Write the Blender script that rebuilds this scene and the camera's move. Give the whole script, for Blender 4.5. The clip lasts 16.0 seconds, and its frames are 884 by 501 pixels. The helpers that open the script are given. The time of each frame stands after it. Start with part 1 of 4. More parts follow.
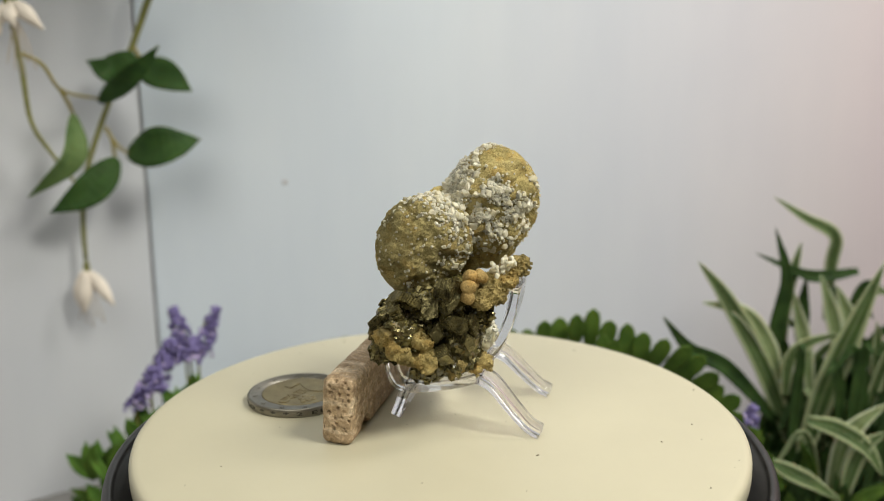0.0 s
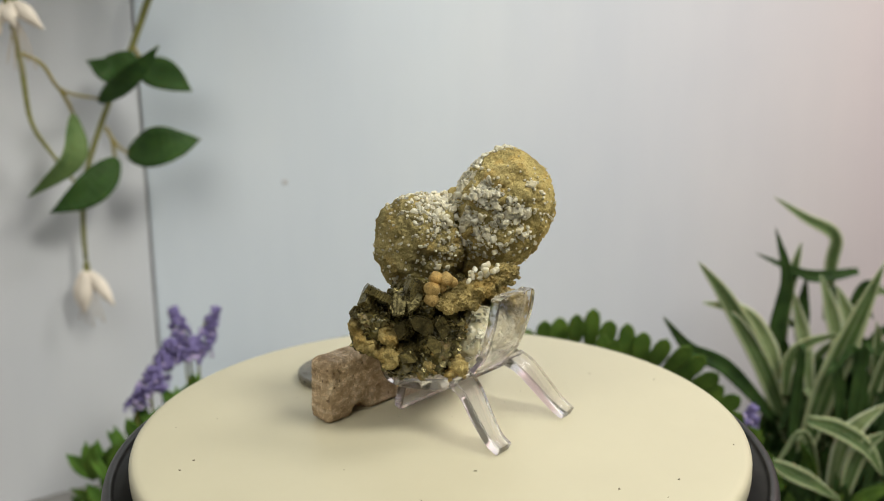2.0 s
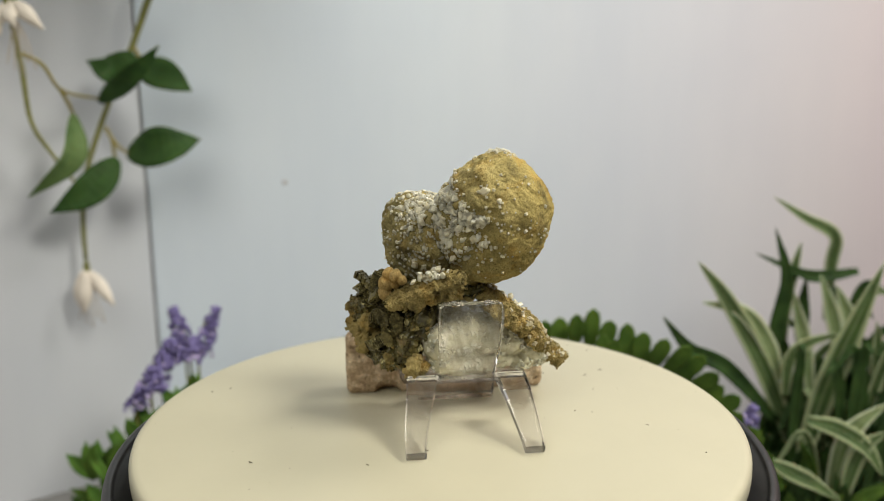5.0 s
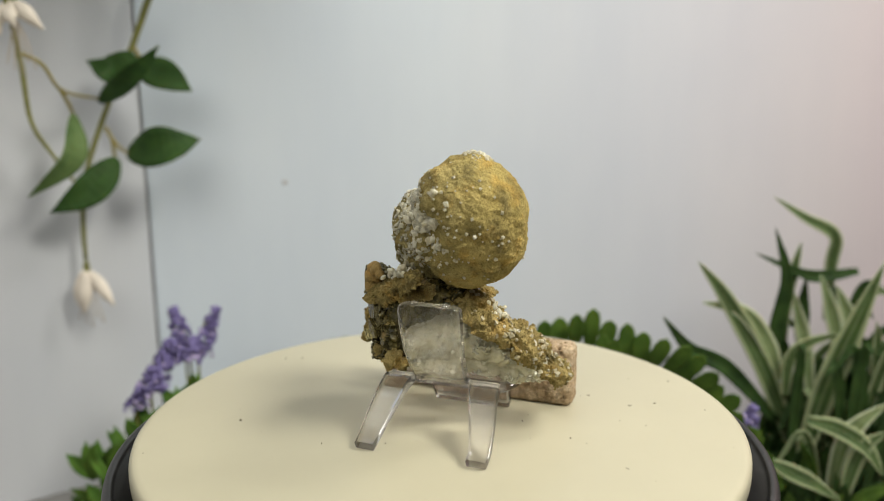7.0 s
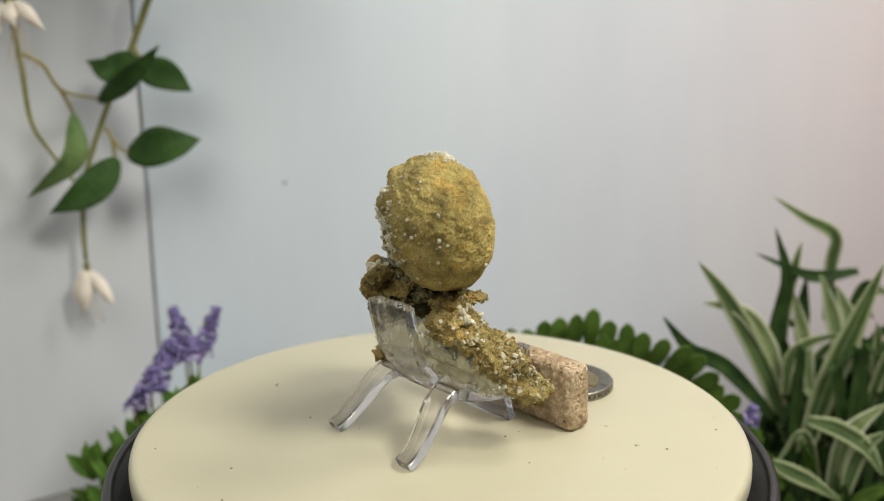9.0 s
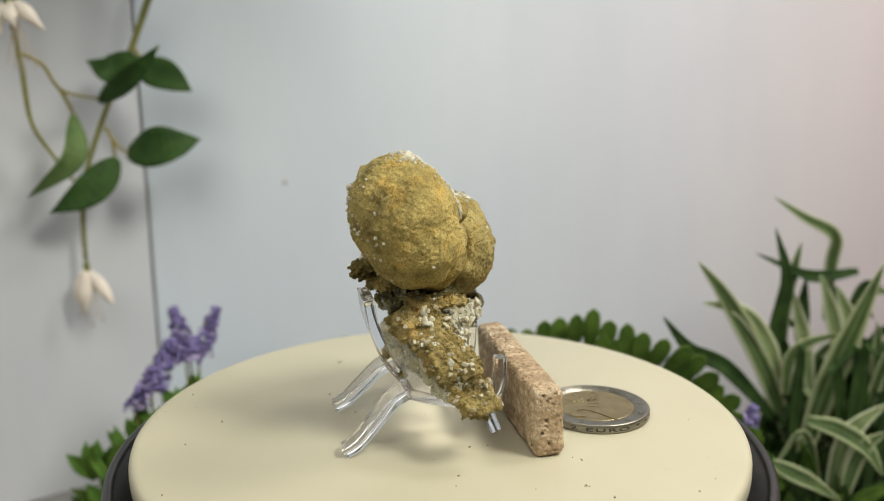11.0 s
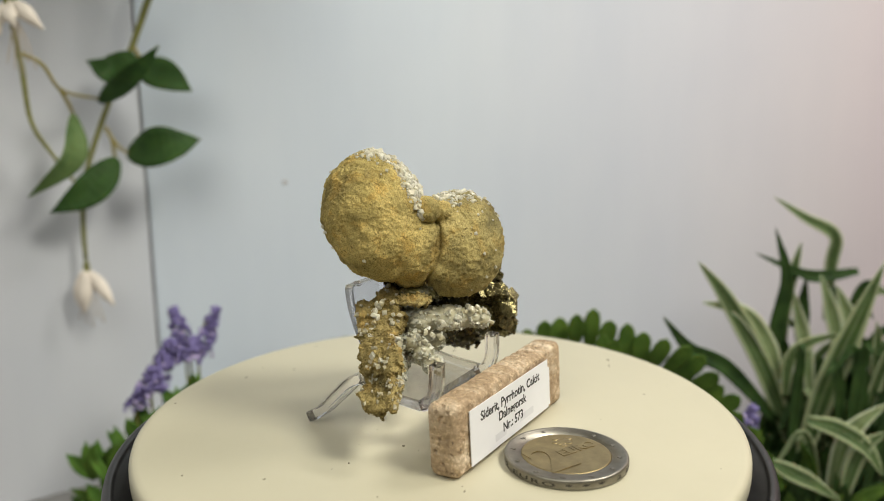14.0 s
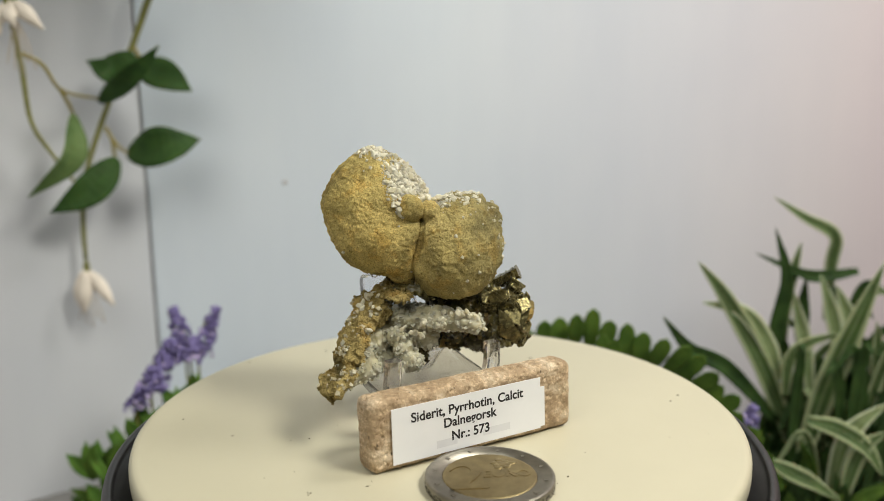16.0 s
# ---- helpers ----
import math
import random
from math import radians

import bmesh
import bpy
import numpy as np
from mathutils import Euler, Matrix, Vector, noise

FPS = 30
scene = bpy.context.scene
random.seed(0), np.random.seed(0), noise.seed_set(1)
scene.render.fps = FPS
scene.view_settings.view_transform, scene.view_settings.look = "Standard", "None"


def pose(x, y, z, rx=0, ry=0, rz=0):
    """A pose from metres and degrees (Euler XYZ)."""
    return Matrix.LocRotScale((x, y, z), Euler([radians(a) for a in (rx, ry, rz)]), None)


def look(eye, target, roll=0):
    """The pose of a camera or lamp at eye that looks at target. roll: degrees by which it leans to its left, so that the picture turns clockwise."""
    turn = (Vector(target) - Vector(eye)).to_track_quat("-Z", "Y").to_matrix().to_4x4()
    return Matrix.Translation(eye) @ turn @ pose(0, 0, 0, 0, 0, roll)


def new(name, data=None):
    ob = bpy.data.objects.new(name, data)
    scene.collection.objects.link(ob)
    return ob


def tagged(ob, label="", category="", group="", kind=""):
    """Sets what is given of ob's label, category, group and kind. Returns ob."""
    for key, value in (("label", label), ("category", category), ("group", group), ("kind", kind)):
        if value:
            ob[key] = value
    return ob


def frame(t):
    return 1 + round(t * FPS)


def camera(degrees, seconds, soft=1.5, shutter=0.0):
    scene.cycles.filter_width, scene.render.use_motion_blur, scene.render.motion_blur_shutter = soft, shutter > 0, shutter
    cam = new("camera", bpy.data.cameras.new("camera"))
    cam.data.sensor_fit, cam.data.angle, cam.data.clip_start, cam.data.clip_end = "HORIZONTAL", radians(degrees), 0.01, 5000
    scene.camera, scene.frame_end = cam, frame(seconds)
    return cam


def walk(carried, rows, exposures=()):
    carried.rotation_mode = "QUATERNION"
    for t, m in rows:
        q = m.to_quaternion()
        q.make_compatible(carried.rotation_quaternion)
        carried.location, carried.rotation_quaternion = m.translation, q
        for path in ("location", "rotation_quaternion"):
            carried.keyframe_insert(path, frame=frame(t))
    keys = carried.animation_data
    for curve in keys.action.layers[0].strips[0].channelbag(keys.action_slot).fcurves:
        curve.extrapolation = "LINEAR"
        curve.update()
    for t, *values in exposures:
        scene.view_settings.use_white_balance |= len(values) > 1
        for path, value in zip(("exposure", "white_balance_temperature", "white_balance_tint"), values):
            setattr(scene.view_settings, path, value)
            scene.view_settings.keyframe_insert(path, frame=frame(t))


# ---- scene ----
# Tabletop stage with a mineral specimen on a slowly turning display plate.
MM = 0.001
TURN = 14.18          # degrees per second, clockwise seen from above
cam = camera(57.2, 16.0, soft=0.6)
CAM_POSE = pose(0, -0.1841, 0.0771, 78.627, 0, -0.2) @ pose(0, 0, 0, 0, 0, -0.40)
walk(cam, [(0, CAM_POSE), (16, CAM_POSE)])
cam.data.dof.use_dof = True
cam.data.dof.focus_distance = 0.178
cam.data.dof.aperture_fstop = 11.0

# ---------------------------------------------------------------- light
world = bpy.data.worlds.new("room_world")
scene.world = world
world.use_nodes = True
world.node_tree.nodes["Background"].inputs[0].default_value = (0.86, 0.93, 1.0, 1)
world.node_tree.nodes["Background"].inputs[1].default_value = 0.4


def lamp(name, eye, target, size, watts, colour, spread=180):
    data = bpy.data.lights.new(name, "AREA")
    data.shape, data.size, data.energy, data.color = "DISK", size, watts, colour
    data.spread = math.radians(spread)
    ob = new(name, data)
    ob.matrix_world = look(eye, target)
    return ob


lamp("lamp_right_front", (0.35, -0.19, 0.50), (0.0, 0.01, -0.02), 0.20, 1.38, (1.0, 0.972, 0.845), 110)
lamp("lamp_right_back", (0.34, 0.10, 0.50), (0.0, 0.0, 0.02), 0.15, 1.35, (1.0, 0.972, 0.885))
lamp("lamp_left_front", (-0.20, -0.37, 0.50), (0.0, 0.07, 0.02), 0.62, 1.42, (1.0, 0.98, 0.855), 130)
scene.view_settings.exposure = -0.15


# ---------------------------------------------------------------- node helpers
def material(name, rough=0.5, metal=0.0, spec=0.5):
    m = bpy.data.materials.new(name)
    m.use_nodes = True
    b = m.node_tree.nodes["Principled BSDF"]
    b.inputs["Roughness"].default_value = rough
    b.inputs["Metallic"].default_value = metal
    b.inputs["Specular IOR Level"].default_value = spec
    return m, m.node_tree, b


def coords(nt, scale=(1, 1, 1), kind="Object"):
    tc = nt.nodes.new("ShaderNodeTexCoord")
    mp = nt.nodes.new("ShaderNodeMapping")
    mp.inputs["Scale"].default_value = scale
    nt.links.new(tc.outputs[kind], mp.inputs["Vector"])
    return mp.outputs["Vector"]


def noise_tex(nt, vec, scale, detail=4.0, rough=0.55):
    n = nt.nodes.new("ShaderNodeTexNoise")
    n.inputs["Scale"].default_value, n.inputs["Detail"].default_value, n.inputs["Roughness"].default_value = scale, detail, rough
    nt.links.new(vec, n.inputs["Vector"])
    return n.outputs["Fac"]


def voronoi_tex(nt, vec, scale, feature="F1"):
    n = nt.nodes.new("ShaderNodeTexVoronoi")
    n.feature = feature
    n.inputs["Scale"].default_value = scale
    nt.links.new(vec, n.inputs["Vector"])
    return n.outputs["Distance"]


def ramp(nt, fac, stops):
    r = nt.nodes.new("ShaderNodeValToRGB")
    e = r.color_ramp.elements
    while len(e) < len(stops):
        e.new(0.5)
    for s, (p, c) in zip(e, stops):
        s.position, s.color = p, (*c, 1) if len(c) == 3 else c
    nt.links.new(fac, r.inputs["Fac"])
    return r.outputs["Color"]


def mix(nt, fac, a, b, how="MIX"):
    n = nt.nodes.new("ShaderNodeMix")
    n.data_type, n.blend_type = "RGBA", how
    for value, slot in ((fac, 0), (a, 6), (b, 7)):
        if isinstance(value, (int, float)):
            n.inputs[slot].default_value = value
        elif isinstance(value, tuple):
            n.inputs[slot].default_value = (*value, 1)
        else:
            nt.links.new(value, n.inputs[slot])
    return n.outputs[2]


def bump(nt, b, height, strength, distance, after=None):
    n = nt.nodes.new("ShaderNodeBump")
    n.inputs["Strength"].default_value, n.inputs["Distance"].default_value = strength, distance
    nt.links.new(height, n.inputs["Height"])
    if after is not None:
        nt.links.new(after, n.inputs["Normal"])
    nt.links.new(n.outputs["Normal"], b.inputs["Normal"])
    return n.outputs["Normal"]


def colour(nt, b, c):
    if isinstance(c, tuple):
        b.inputs["Base Color"].default_value = (*c, 1)
    else:
        nt.links.new(c, b.inputs["Base Color"])


# ---------------------------------------------------------------- materials
def m_siderite(name, light, mid, dark, rough=0.8, fresh=None, pitted=0.6):
    m, nt, b = material(name, rough, 0, 0.25)
    v = coords(nt)
    big = ramp(nt, noise_tex(nt, v, 120, 5, 0.6), [(0.32, dark), (0.46, mid), (0.62, light)])
    if fresh:
        # one flank is weathered to a greyer olive
        sep = nt.nodes.new("ShaderNodeSeparateXYZ")
        nt.links.new(v, sep.inputs[0])
        warp = nt.nodes.new("ShaderNodeMath")
        warp.operation = "MULTIPLY_ADD"
        warp.inputs[1].default_value = 0.018
        nt.links.new(noise_tex(nt, v, 150, 5, 0.65), warp.inputs[0])
        nt.links.new(sep.outputs["Y"], warp.inputs[2])
        flank = nt.nodes.new("ShaderNodeMapRange")
        flank.inputs["From Min"].default_value, flank.inputs["From Max"].default_value = 0.000, 0.022
        nt.links.new(warp.outputs[0], flank.inputs["Value"])
        big = mix(nt, flank.outputs["Result"], mix(nt, 1.0, big, fresh, "MULTIPLY"), big)
    rust = ramp(nt, noise_tex(nt, v, 210, 4, 0.6), [(0.52, (1, 1, 1)), (0.64, (1.06, 0.92, 0.72))])
    big = mix(nt, 0.8, big, rust, "MULTIPLY")
    grain = ramp(nt, noise_tex(nt, v, 3000, 4, 0.7), [(0.32, (0.40, 0.37, 0.31)), (0.50, (1, 1, 1)), (0.70, (1.3, 1.28, 1.2))])
    col = mix(nt, 0.8, big, grain, "MULTIPLY")
    warped = mix(nt, 0.004, v, noise_tex(nt, v, 500, 3), "ADD")
    # pore shade put into the colour as dark dots, with no relief under them
    pore_shade = ramp(nt, voronoi_tex(nt, warped, 640), [(0.08, (0.10, 0.08, 0.05)), (0.20, (1, 1, 1))])
    colour(nt, b, mix(nt, pitted, col, pore_shade, "MULTIPLY"))
    n1 = bump(nt, b, noise_tex(nt, v, 800, 6, 0.72), 0.7, 0.0006)
    bump(nt, b, noise_tex(nt, v, 2400, 4, 0.75), 1.0, 0.00035, n1)
    return m


SIDERITE = m_siderite("siderite_tan", (0.64, 0.495, 0.18), (0.46, 0.36, 0.125), (0.24, 0.19, 0.07), 0.85, (0.68, 0.73, 0.90))
CRUST = m_siderite("siderite_crust", (0.50, 0.39, 0.16), (0.31, 0.24, 0.09), (0.085, 0.070, 0.030))
GLOBULE = m_siderite("siderite_globule", (0.50, 0.35, 0.135), (0.42, 0.29, 0.11), (0.30, 0.20, 0.07), 0.6, None, 0.3)


def m_calcite(name, a, c, rough=0.26, clear=0.12):
    m, nt, b = material(name, rough, 0, 0.5)
    v = coords(nt)
    info = nt.nodes.new("ShaderNodeObjectInfo")
    base = ramp(nt, noise_tex(nt, v, 420, 4), [(0.3, c), (0.62, a)])
    tint = ramp(nt, info.outputs["Random"], [(0.0, (0.84, 0.80, 0.70)), (0.5, (1, 1, 1)), (1.0, (0.95, 0.96, 0.97))])
    colour(nt, b, mix(nt, 0.8, base, tint, "MULTIPLY"))
    b.inputs["Transmission Weight"].default_value = clear
    b.inputs["IOR"].default_value = 1.5
    b.inputs["Subsurface Weight"].default_value = 0.8
    b.inputs["Subsurface Scale"].default_value = 0.0018
    b.inputs["Subsurface Radius"].default_value = (1.0, 0.95, 0.85)
    bump(nt, b, noise_tex(nt, v, 1500, 4), 0.35, 0.00025)
    return m


CALCITE = m_calcite("calcite_white", (0.82, 0.765, 0.60), (0.62, 0.565, 0.415), 0.32, 0.18)
CALCITE_DULL = m_calcite("calcite_dusty", (0.64, 0.585, 0.43), (0.48, 0.42, 0.28), 0.4)
CALCITE_VEIN = m_calcite("calcite_vein", (0.72, 0.70, 0.56), (0.48, 0.46, 0.34), 0.25, 0.08)


def m_pyrrhotite(name, a, c, metal, lo, hi):
    m, nt, b = material(name, 0.3, metal, 0.6)
    v = coords(nt)
    colour(nt, b, ramp(nt, noise_tex(nt, v, 380, 5, 0.65), [(0.34, c), (0.62, a)]))
    rg = nt.nodes.new("ShaderNodeMapRange")
    rg.inputs["From Min"].default_value, rg.inputs["From Max"].default_value = 0.35, 0.65
    rg.inputs["To Min"].default_value, rg.inputs["To Max"].default_value = lo, hi
    nt.links.new(noise_tex(nt, v, 900, 3), rg.inputs["Value"])
    nt.links.new(rg.outputs["Result"], b.inputs["Roughness"])
    n1 = bump(nt, b, noise_tex(nt, v, 500, 5, 0.6), 0.7, 0.0005)
    bump(nt, b, voronoi_tex(nt, v, 1100), 0.4, 0.00025, n1)
    return m


PYRRHOTITE = m_pyrrhotite("pyrrhotite_bronze", (0.24, 0.205, 0.09), (0.060, 0.052, 0.023), 0.75, 0.12, 0.34)


def m_matrix():
    m, nt, b = material("dark_matrix", 0.3, 0, 0.7)
    v = coords(nt)
    dark = ramp(nt, noise_tex(nt, v, 500, 5, 0.65), [(0.34, (0.026, 0.023, 0.009)), (0.53, (0.115, 0.098, 0.033)), (0.72, (0.26, 0.21, 0.07))])
    tan = ramp(nt, noise_tex(nt, v, 1800, 4, 0.7), [(0.32, (0.09, 0.066, 0.03)), (0.60, (0.30, 0.215, 0.085))])
    mask = ramp(nt, noise_tex(nt, v, 150, 4, 0.6), [(0.60, (0, 0, 0)), (0.66, (1, 1, 1))])
    colour(nt, b, mix(nt, mask, dark, tan))
    rough = ramp(nt, noise_tex(nt, v, 150, 4, 0.6), [(0.60, (0.09, 0.09, 0.09)), (0.66, (0.8, 0.8, 0.8))])
    nt.links.new(rough, b.inputs["Roughness"])
    n1 = bump(nt, b, voronoi_tex(nt, v, 420), 0.8, 0.0009)
    bump(nt, b, noise_tex(nt, v, 1300, 5, 0.65), 0.7, 0.0003, n1)
    return m


MATRIX_ROCK = m_matrix()


def m_acrylic(name, solid):
    """Clear acrylic: refracting body, thinned by a share that lets light straight through."""
    m = bpy.data.materials.new(name)
    m.use_nodes = True
    nt = m.node_tree
    out = nt.nodes["Material Output"]
    nt.nodes.remove(nt.nodes["Principled BSDF"])
    t = nt.nodes.new("ShaderNodeBsdfTransparent")
    t.inputs["Color"].default_value = (0.97, 0.97, 0.98, 1)
    g = nt.nodes.new("ShaderNodeBsdfGlass")
    g.inputs["Color"].default_value, g.inputs["IOR"].default_value, g.inputs["Roughness"].default_value = (0.985, 0.98, 0.99, 1), 1.49, 0.01
    mx = nt.nodes.new("ShaderNodeMixShader")
    mx.inputs[0].default_value = solid
    nt.links.new(t.outputs[0], mx.inputs[1])
    nt.links.new(g.outputs[0], mx.inputs[2])
    nt.links.new(mx.outputs[0], out.inputs["Surface"])
    return m


ACRYLIC = m_acrylic("clear_acrylic", 0.8)
ACRYLIC_EDGE = m_acrylic("clear_acrylic_edge", 1.0)


def m_travertine():
    m, nt, b = material("travertine", 0.55, 0, 0.4)
    v = coords(nt)
    streak = coords(nt, (1, 0.25, 1.4))
    base = ramp(nt, noise_tex(nt, streak, 260, 5, 0.62), [(0.30, (0.30, 0.205, 0.12)), (0.50, (0.44, 0.315, 0.195)), (0.68, (0.66, 0.53, 0.38))])
    veins = ramp(nt, noise_tex(nt, v, 900, 6, 0.75), [(0.50, (1, 1, 1)), (0.58, (1.55, 1.6, 1.65))])
    # shade inside the small holes is put into the colour as dark dots
    hole_shade = ramp(nt, voronoi_tex(nt, coords(nt, (1, 1, 0.6)), 480), [(0.07, (0.10, 0.065, 0.045)), (0.15, (1, 1, 1))])
    colour(nt, b, mix(nt, 0.75, mix(nt, 0.8, base, veins, "MULTIPLY"), hole_shade, "MULTIPLY"))
    n1 = bump(nt, b, noise_tex(nt, v, 600, 6, 0.7), 1.0, 0.0008)
    bump(nt, b, voronoi_tex(nt, coords(nt, (1, 1, 0.6)), 480), 0.6, 0.0008, n1)
    return m


TRAVERTINE = m_travertine()


def m_plain(name, c, rough, metal=0.0, vary=0.06, scale=60, relief=0.0, fine=900):
    m, nt, b = material(name, rough, metal)
    v = coords(nt)
    lo, hi = tuple(x * (1 - vary) for x in c), tuple(min(1, x * (1 + vary)) for x in c)
    colour(nt, b, ramp(nt, noise_tex(nt, v, scale, 5), [(0.3, lo), (0.7, hi)]))
    if relief:
        bump(nt, b, noise_tex(nt, v, fine, 4), 0.5, relief)
    return m


PLATE = m_plain("cream_plastic", (0.515, 0.48, 0.36), 0.42, 0, 0.025, 40, 0.00002, 500)
BLACK = m_plain("black_plastic", (0.022, 0.022, 0.024), 0.38, 0, 0.2, 90, 0.00003, 700)
PAPER = m_plain("label_paper", (0.80, 0.80, 0.83), 0.6, 0, 0.02, 150, 0.00002, 1500)
INK = m_plain("label_ink", (0.015, 0.015, 0.018), 0.6)
GHOST = m_plain("label_ghost", (0.70, 0.70, 0.735), 0.6)
NICKEL = m_plain("coin_nickel", (0.29, 0.27, 0.23), 0.40, 1.0, 0.15, 400, 0.00004, 1500)
BRASS = m_plain("coin_brass", (0.34, 0.27, 0.14), 0.40, 1.0, 0.18, 400, 0.00004, 1500)
COIN_DARK = m_plain("coin_dark", (0.06, 0.055, 0.05), 0.5, 0.6)
DIRT = m_plain("dust_crumb", (0.10, 0.075, 0.045), 0.85, 0, 0.4, 900)
WOODTOP = m_plain("table_grey", (0.22, 0.215, 0.21), 0.6, 0, 0.12, 18, 0.0001, 300)
# tone of the unseen room, set for its bounced light and reflections
ROOM = m_plain("room_paint", (0.50, 0.49, 0.475), 0.8, 0, 0.05, 2)


def m_backdrop(name, stops):
    m, nt, b = material(name, 0.62, 0, 0.3)
    v = coords(nt, (1, 1, 1))
    grad = nt.nodes.new("ShaderNodeSeparateXYZ")
    nt.links.new(v, grad.inputs[0])
    rg = nt.nodes.new("ShaderNodeMapRange")
    rg.inputs["From Min"].default_value, rg.inputs["From Max"].default_value = -0.32, 0.20
    nt.links.new(grad.outputs["X"], rg.inputs["Value"])
    left_right = ramp(nt, rg.outputs["Result"], stops)
    cloud = ramp(nt, noise_tex(nt, coords(nt, (1, 1, 0.5)), 14, 4), [(0.3, (0.94, 0.95, 0.96)), (0.7, (1.03, 1.02, 1.0))])
    grain = ramp(nt, noise_tex(nt, coords(nt, (1, 1, 0.06)), 90, 5), [(0.3, (0.99, 0.99, 0.992)), (0.7, (1.008, 1.008, 1.008))])
    colour(nt, b, mix(nt, 1.0, mix(nt, 1.0, left_right, cloud, "MULTIPLY"), grain, "MULTIPLY"))
    bump(nt, b, noise_tex(nt, coords(nt, (1, 1, 0.06)), 160, 4), 0.2, 0.0003)
    return m


# base colour runs from pale blue at left to pink at right
BACKDROP = m_backdrop("backdrop_board", [(0.0, (0.755, 0.83, 0.95)), (0.25, (0.775, 0.835, 0.945)), (0.45, (0.76, 0.765, 0.87)), (0.58, (0.75, 0.695, 0.77)), (0.80, (0.78, 0.565, 0.60))])
# shaded copy of the board: the left board's dimmer light is in its colour
BACKDROP_DIM = m_backdrop("backdrop_board_dim", [(0.0, (0.545, 0.54, 0.575)), (0.6, (0.60, 0.60, 0.645)), (1.0, (0.63, 0.655, 0.72))])


def m_leaf(name, a, c, rough=0.45, stripe=None, vein=0.25):
    """Leaf across UV: u along, v across. stripe: colour of the pale margins."""
    m, nt, b = material(name, rough + 0.17, 0, 0.2)
    uv = nt.nodes.new("ShaderNodeTexCoord").outputs["UV"]
    v = coords(nt)
    base = ramp(nt, noise_tex(nt, v, 120, 4), [(0.3, c), (0.7, a)])
    sep = nt.nodes.new("ShaderNodeSeparateXYZ")
    nt.links.new(uv, sep.inputs[0])
    if stripe:
        band = ramp(nt, sep.outputs["Y"], [(0.0, (0.9, 0.9, 0.9)), (0.10, (0.7, 0.7, 0.7)), (0.24, (0.08, 0.08, 0.08)), (0.42, (0, 0, 0)), (0.5, (0.35, 0.35, 0.35)), (0.58, (0, 0, 0)), (0.78, (0.05, 0.05, 0.05)), (0.88, (0.7, 0.7, 0.7)), (1.0, (0.9, 0.9, 0.9))])
        base = mix(nt, band, base, stripe)
    else:
        rib = ramp(nt, sep.outputs["Y"], [(0.47, (1, 1, 1)), (0.5, (1.5, 1.5, 1.35)), (0.53, (1, 1, 1))])
        base = mix(nt, vein * 2, base, rib, "MULTIPLY")
    colour(nt, b, base)
    b.inputs["Subsurface Weight"].default_value = 0.08
    b.inputs["Subsurface Scale"].default_value = 0.001
    wv = nt.nodes.new("ShaderNodeTexWave")
    wv.inputs["Scale"].default_value, wv.inputs["Distortion"].default_value = 3.0, 1.5
    nt.links.new(uv, wv.inputs["Vector"])
    bump(nt, b, wv.outputs["Fac"], vein, 0.0004)
    return m


LEAF_DARK = m_leaf("fuchsia_leaf", (0.040, 0.092, 0.018), (0.018, 0.048, 0.011))
LEAF_PALE = m_leaf("fuchsia_leaf_pale", (0.135, 0.20, 0.07), (0.075, 0.13, 0.04))
LEAF_STRIPED = m_leaf("striped_leaf", (0.070, 0.125, 0.034), (0.024, 0.052, 0.014), 0.45, (0.44, 0.49, 0.29))
LEAF_CREAM = m_leaf("cream_leaf", (0.20, 0.26, 0.11), (0.10, 0.16, 0.05), 0.45, (0.58, 0.62, 0.44))
LEAF_GREEN = m_leaf("long_leaf", (0.046, 0.090, 0.022), (0.014, 0.034, 0.009))
LEAF_FERN = m_leaf("fern_leaf", (0.10, 0.175, 0.026), (0.036, 0.078, 0.012))
LEAF_LIME = m_leaf("lavender_leaf", (0.14, 0.27, 0.045), (0.06, 0.14, 0.025))
STEM = m_plain("stem_olive", (0.20, 0.20, 0.055), 0.55, 0, 0.2, 200, 0.0001, 900)
STEM_TAN = m_plain("stem_tan", (0.27, 0.225, 0.06), 0.55, 0, 0.2, 200, 0.0001, 900)
PETAL = m_plain("petal_white", (0.80, 0.72, 0.64), 0.55, 0, 0.08, 120, 0.0001, 700)
STAMEN = m_plain("stamen", (0.50, 0.42, 0.33), 0.6)
LILAC = m_plain("lavender_floret", (0.175, 0.145, 0.34), 0.75, 0, 0.35, 160)
LILAC_PALE = m_plain("lavender_floret_pale", (0.42, 0.35, 0.58), 0.7, 0, 0.3, 160)


# ---------------------------------------------------------------- mesh helpers
def mesh_of(name, bm, mat, smooth=True):
    me = bpy.data.meshes.new(name)
    bm.to_mesh(me)
    bm.free()
    me.materials.append(mat)
    if smooth:
        me.shade_smooth()
    return me


def part(name, bm, mat, parent, label="", smooth=True):
    """A bmesh, or a ready mesh, as one object under a thing or a part."""
    me = bm if isinstance(bm, bpy.types.Mesh) else mesh_of(name, bm, mat, smooth)
    ob = new(name, me)
    ob.parent = parent
    if label:
        ob["label"] = label
    return ob


def thing(name, label, category, group="", m=None):
    ob = new(name)
    ob.empty_display_size = 0.01
    if m is not None:
        ob.matrix_basis = m
    return tagged(ob, label, category, group)


def structure(name, bm, mat, label, m=None, smooth=False):
    ob = new(name, mesh_of(name, bm, mat, smooth))
    if m is not None:
        ob.matrix_basis = m
    return tagged(ob, label, name.split("_")[0], "", "structure")


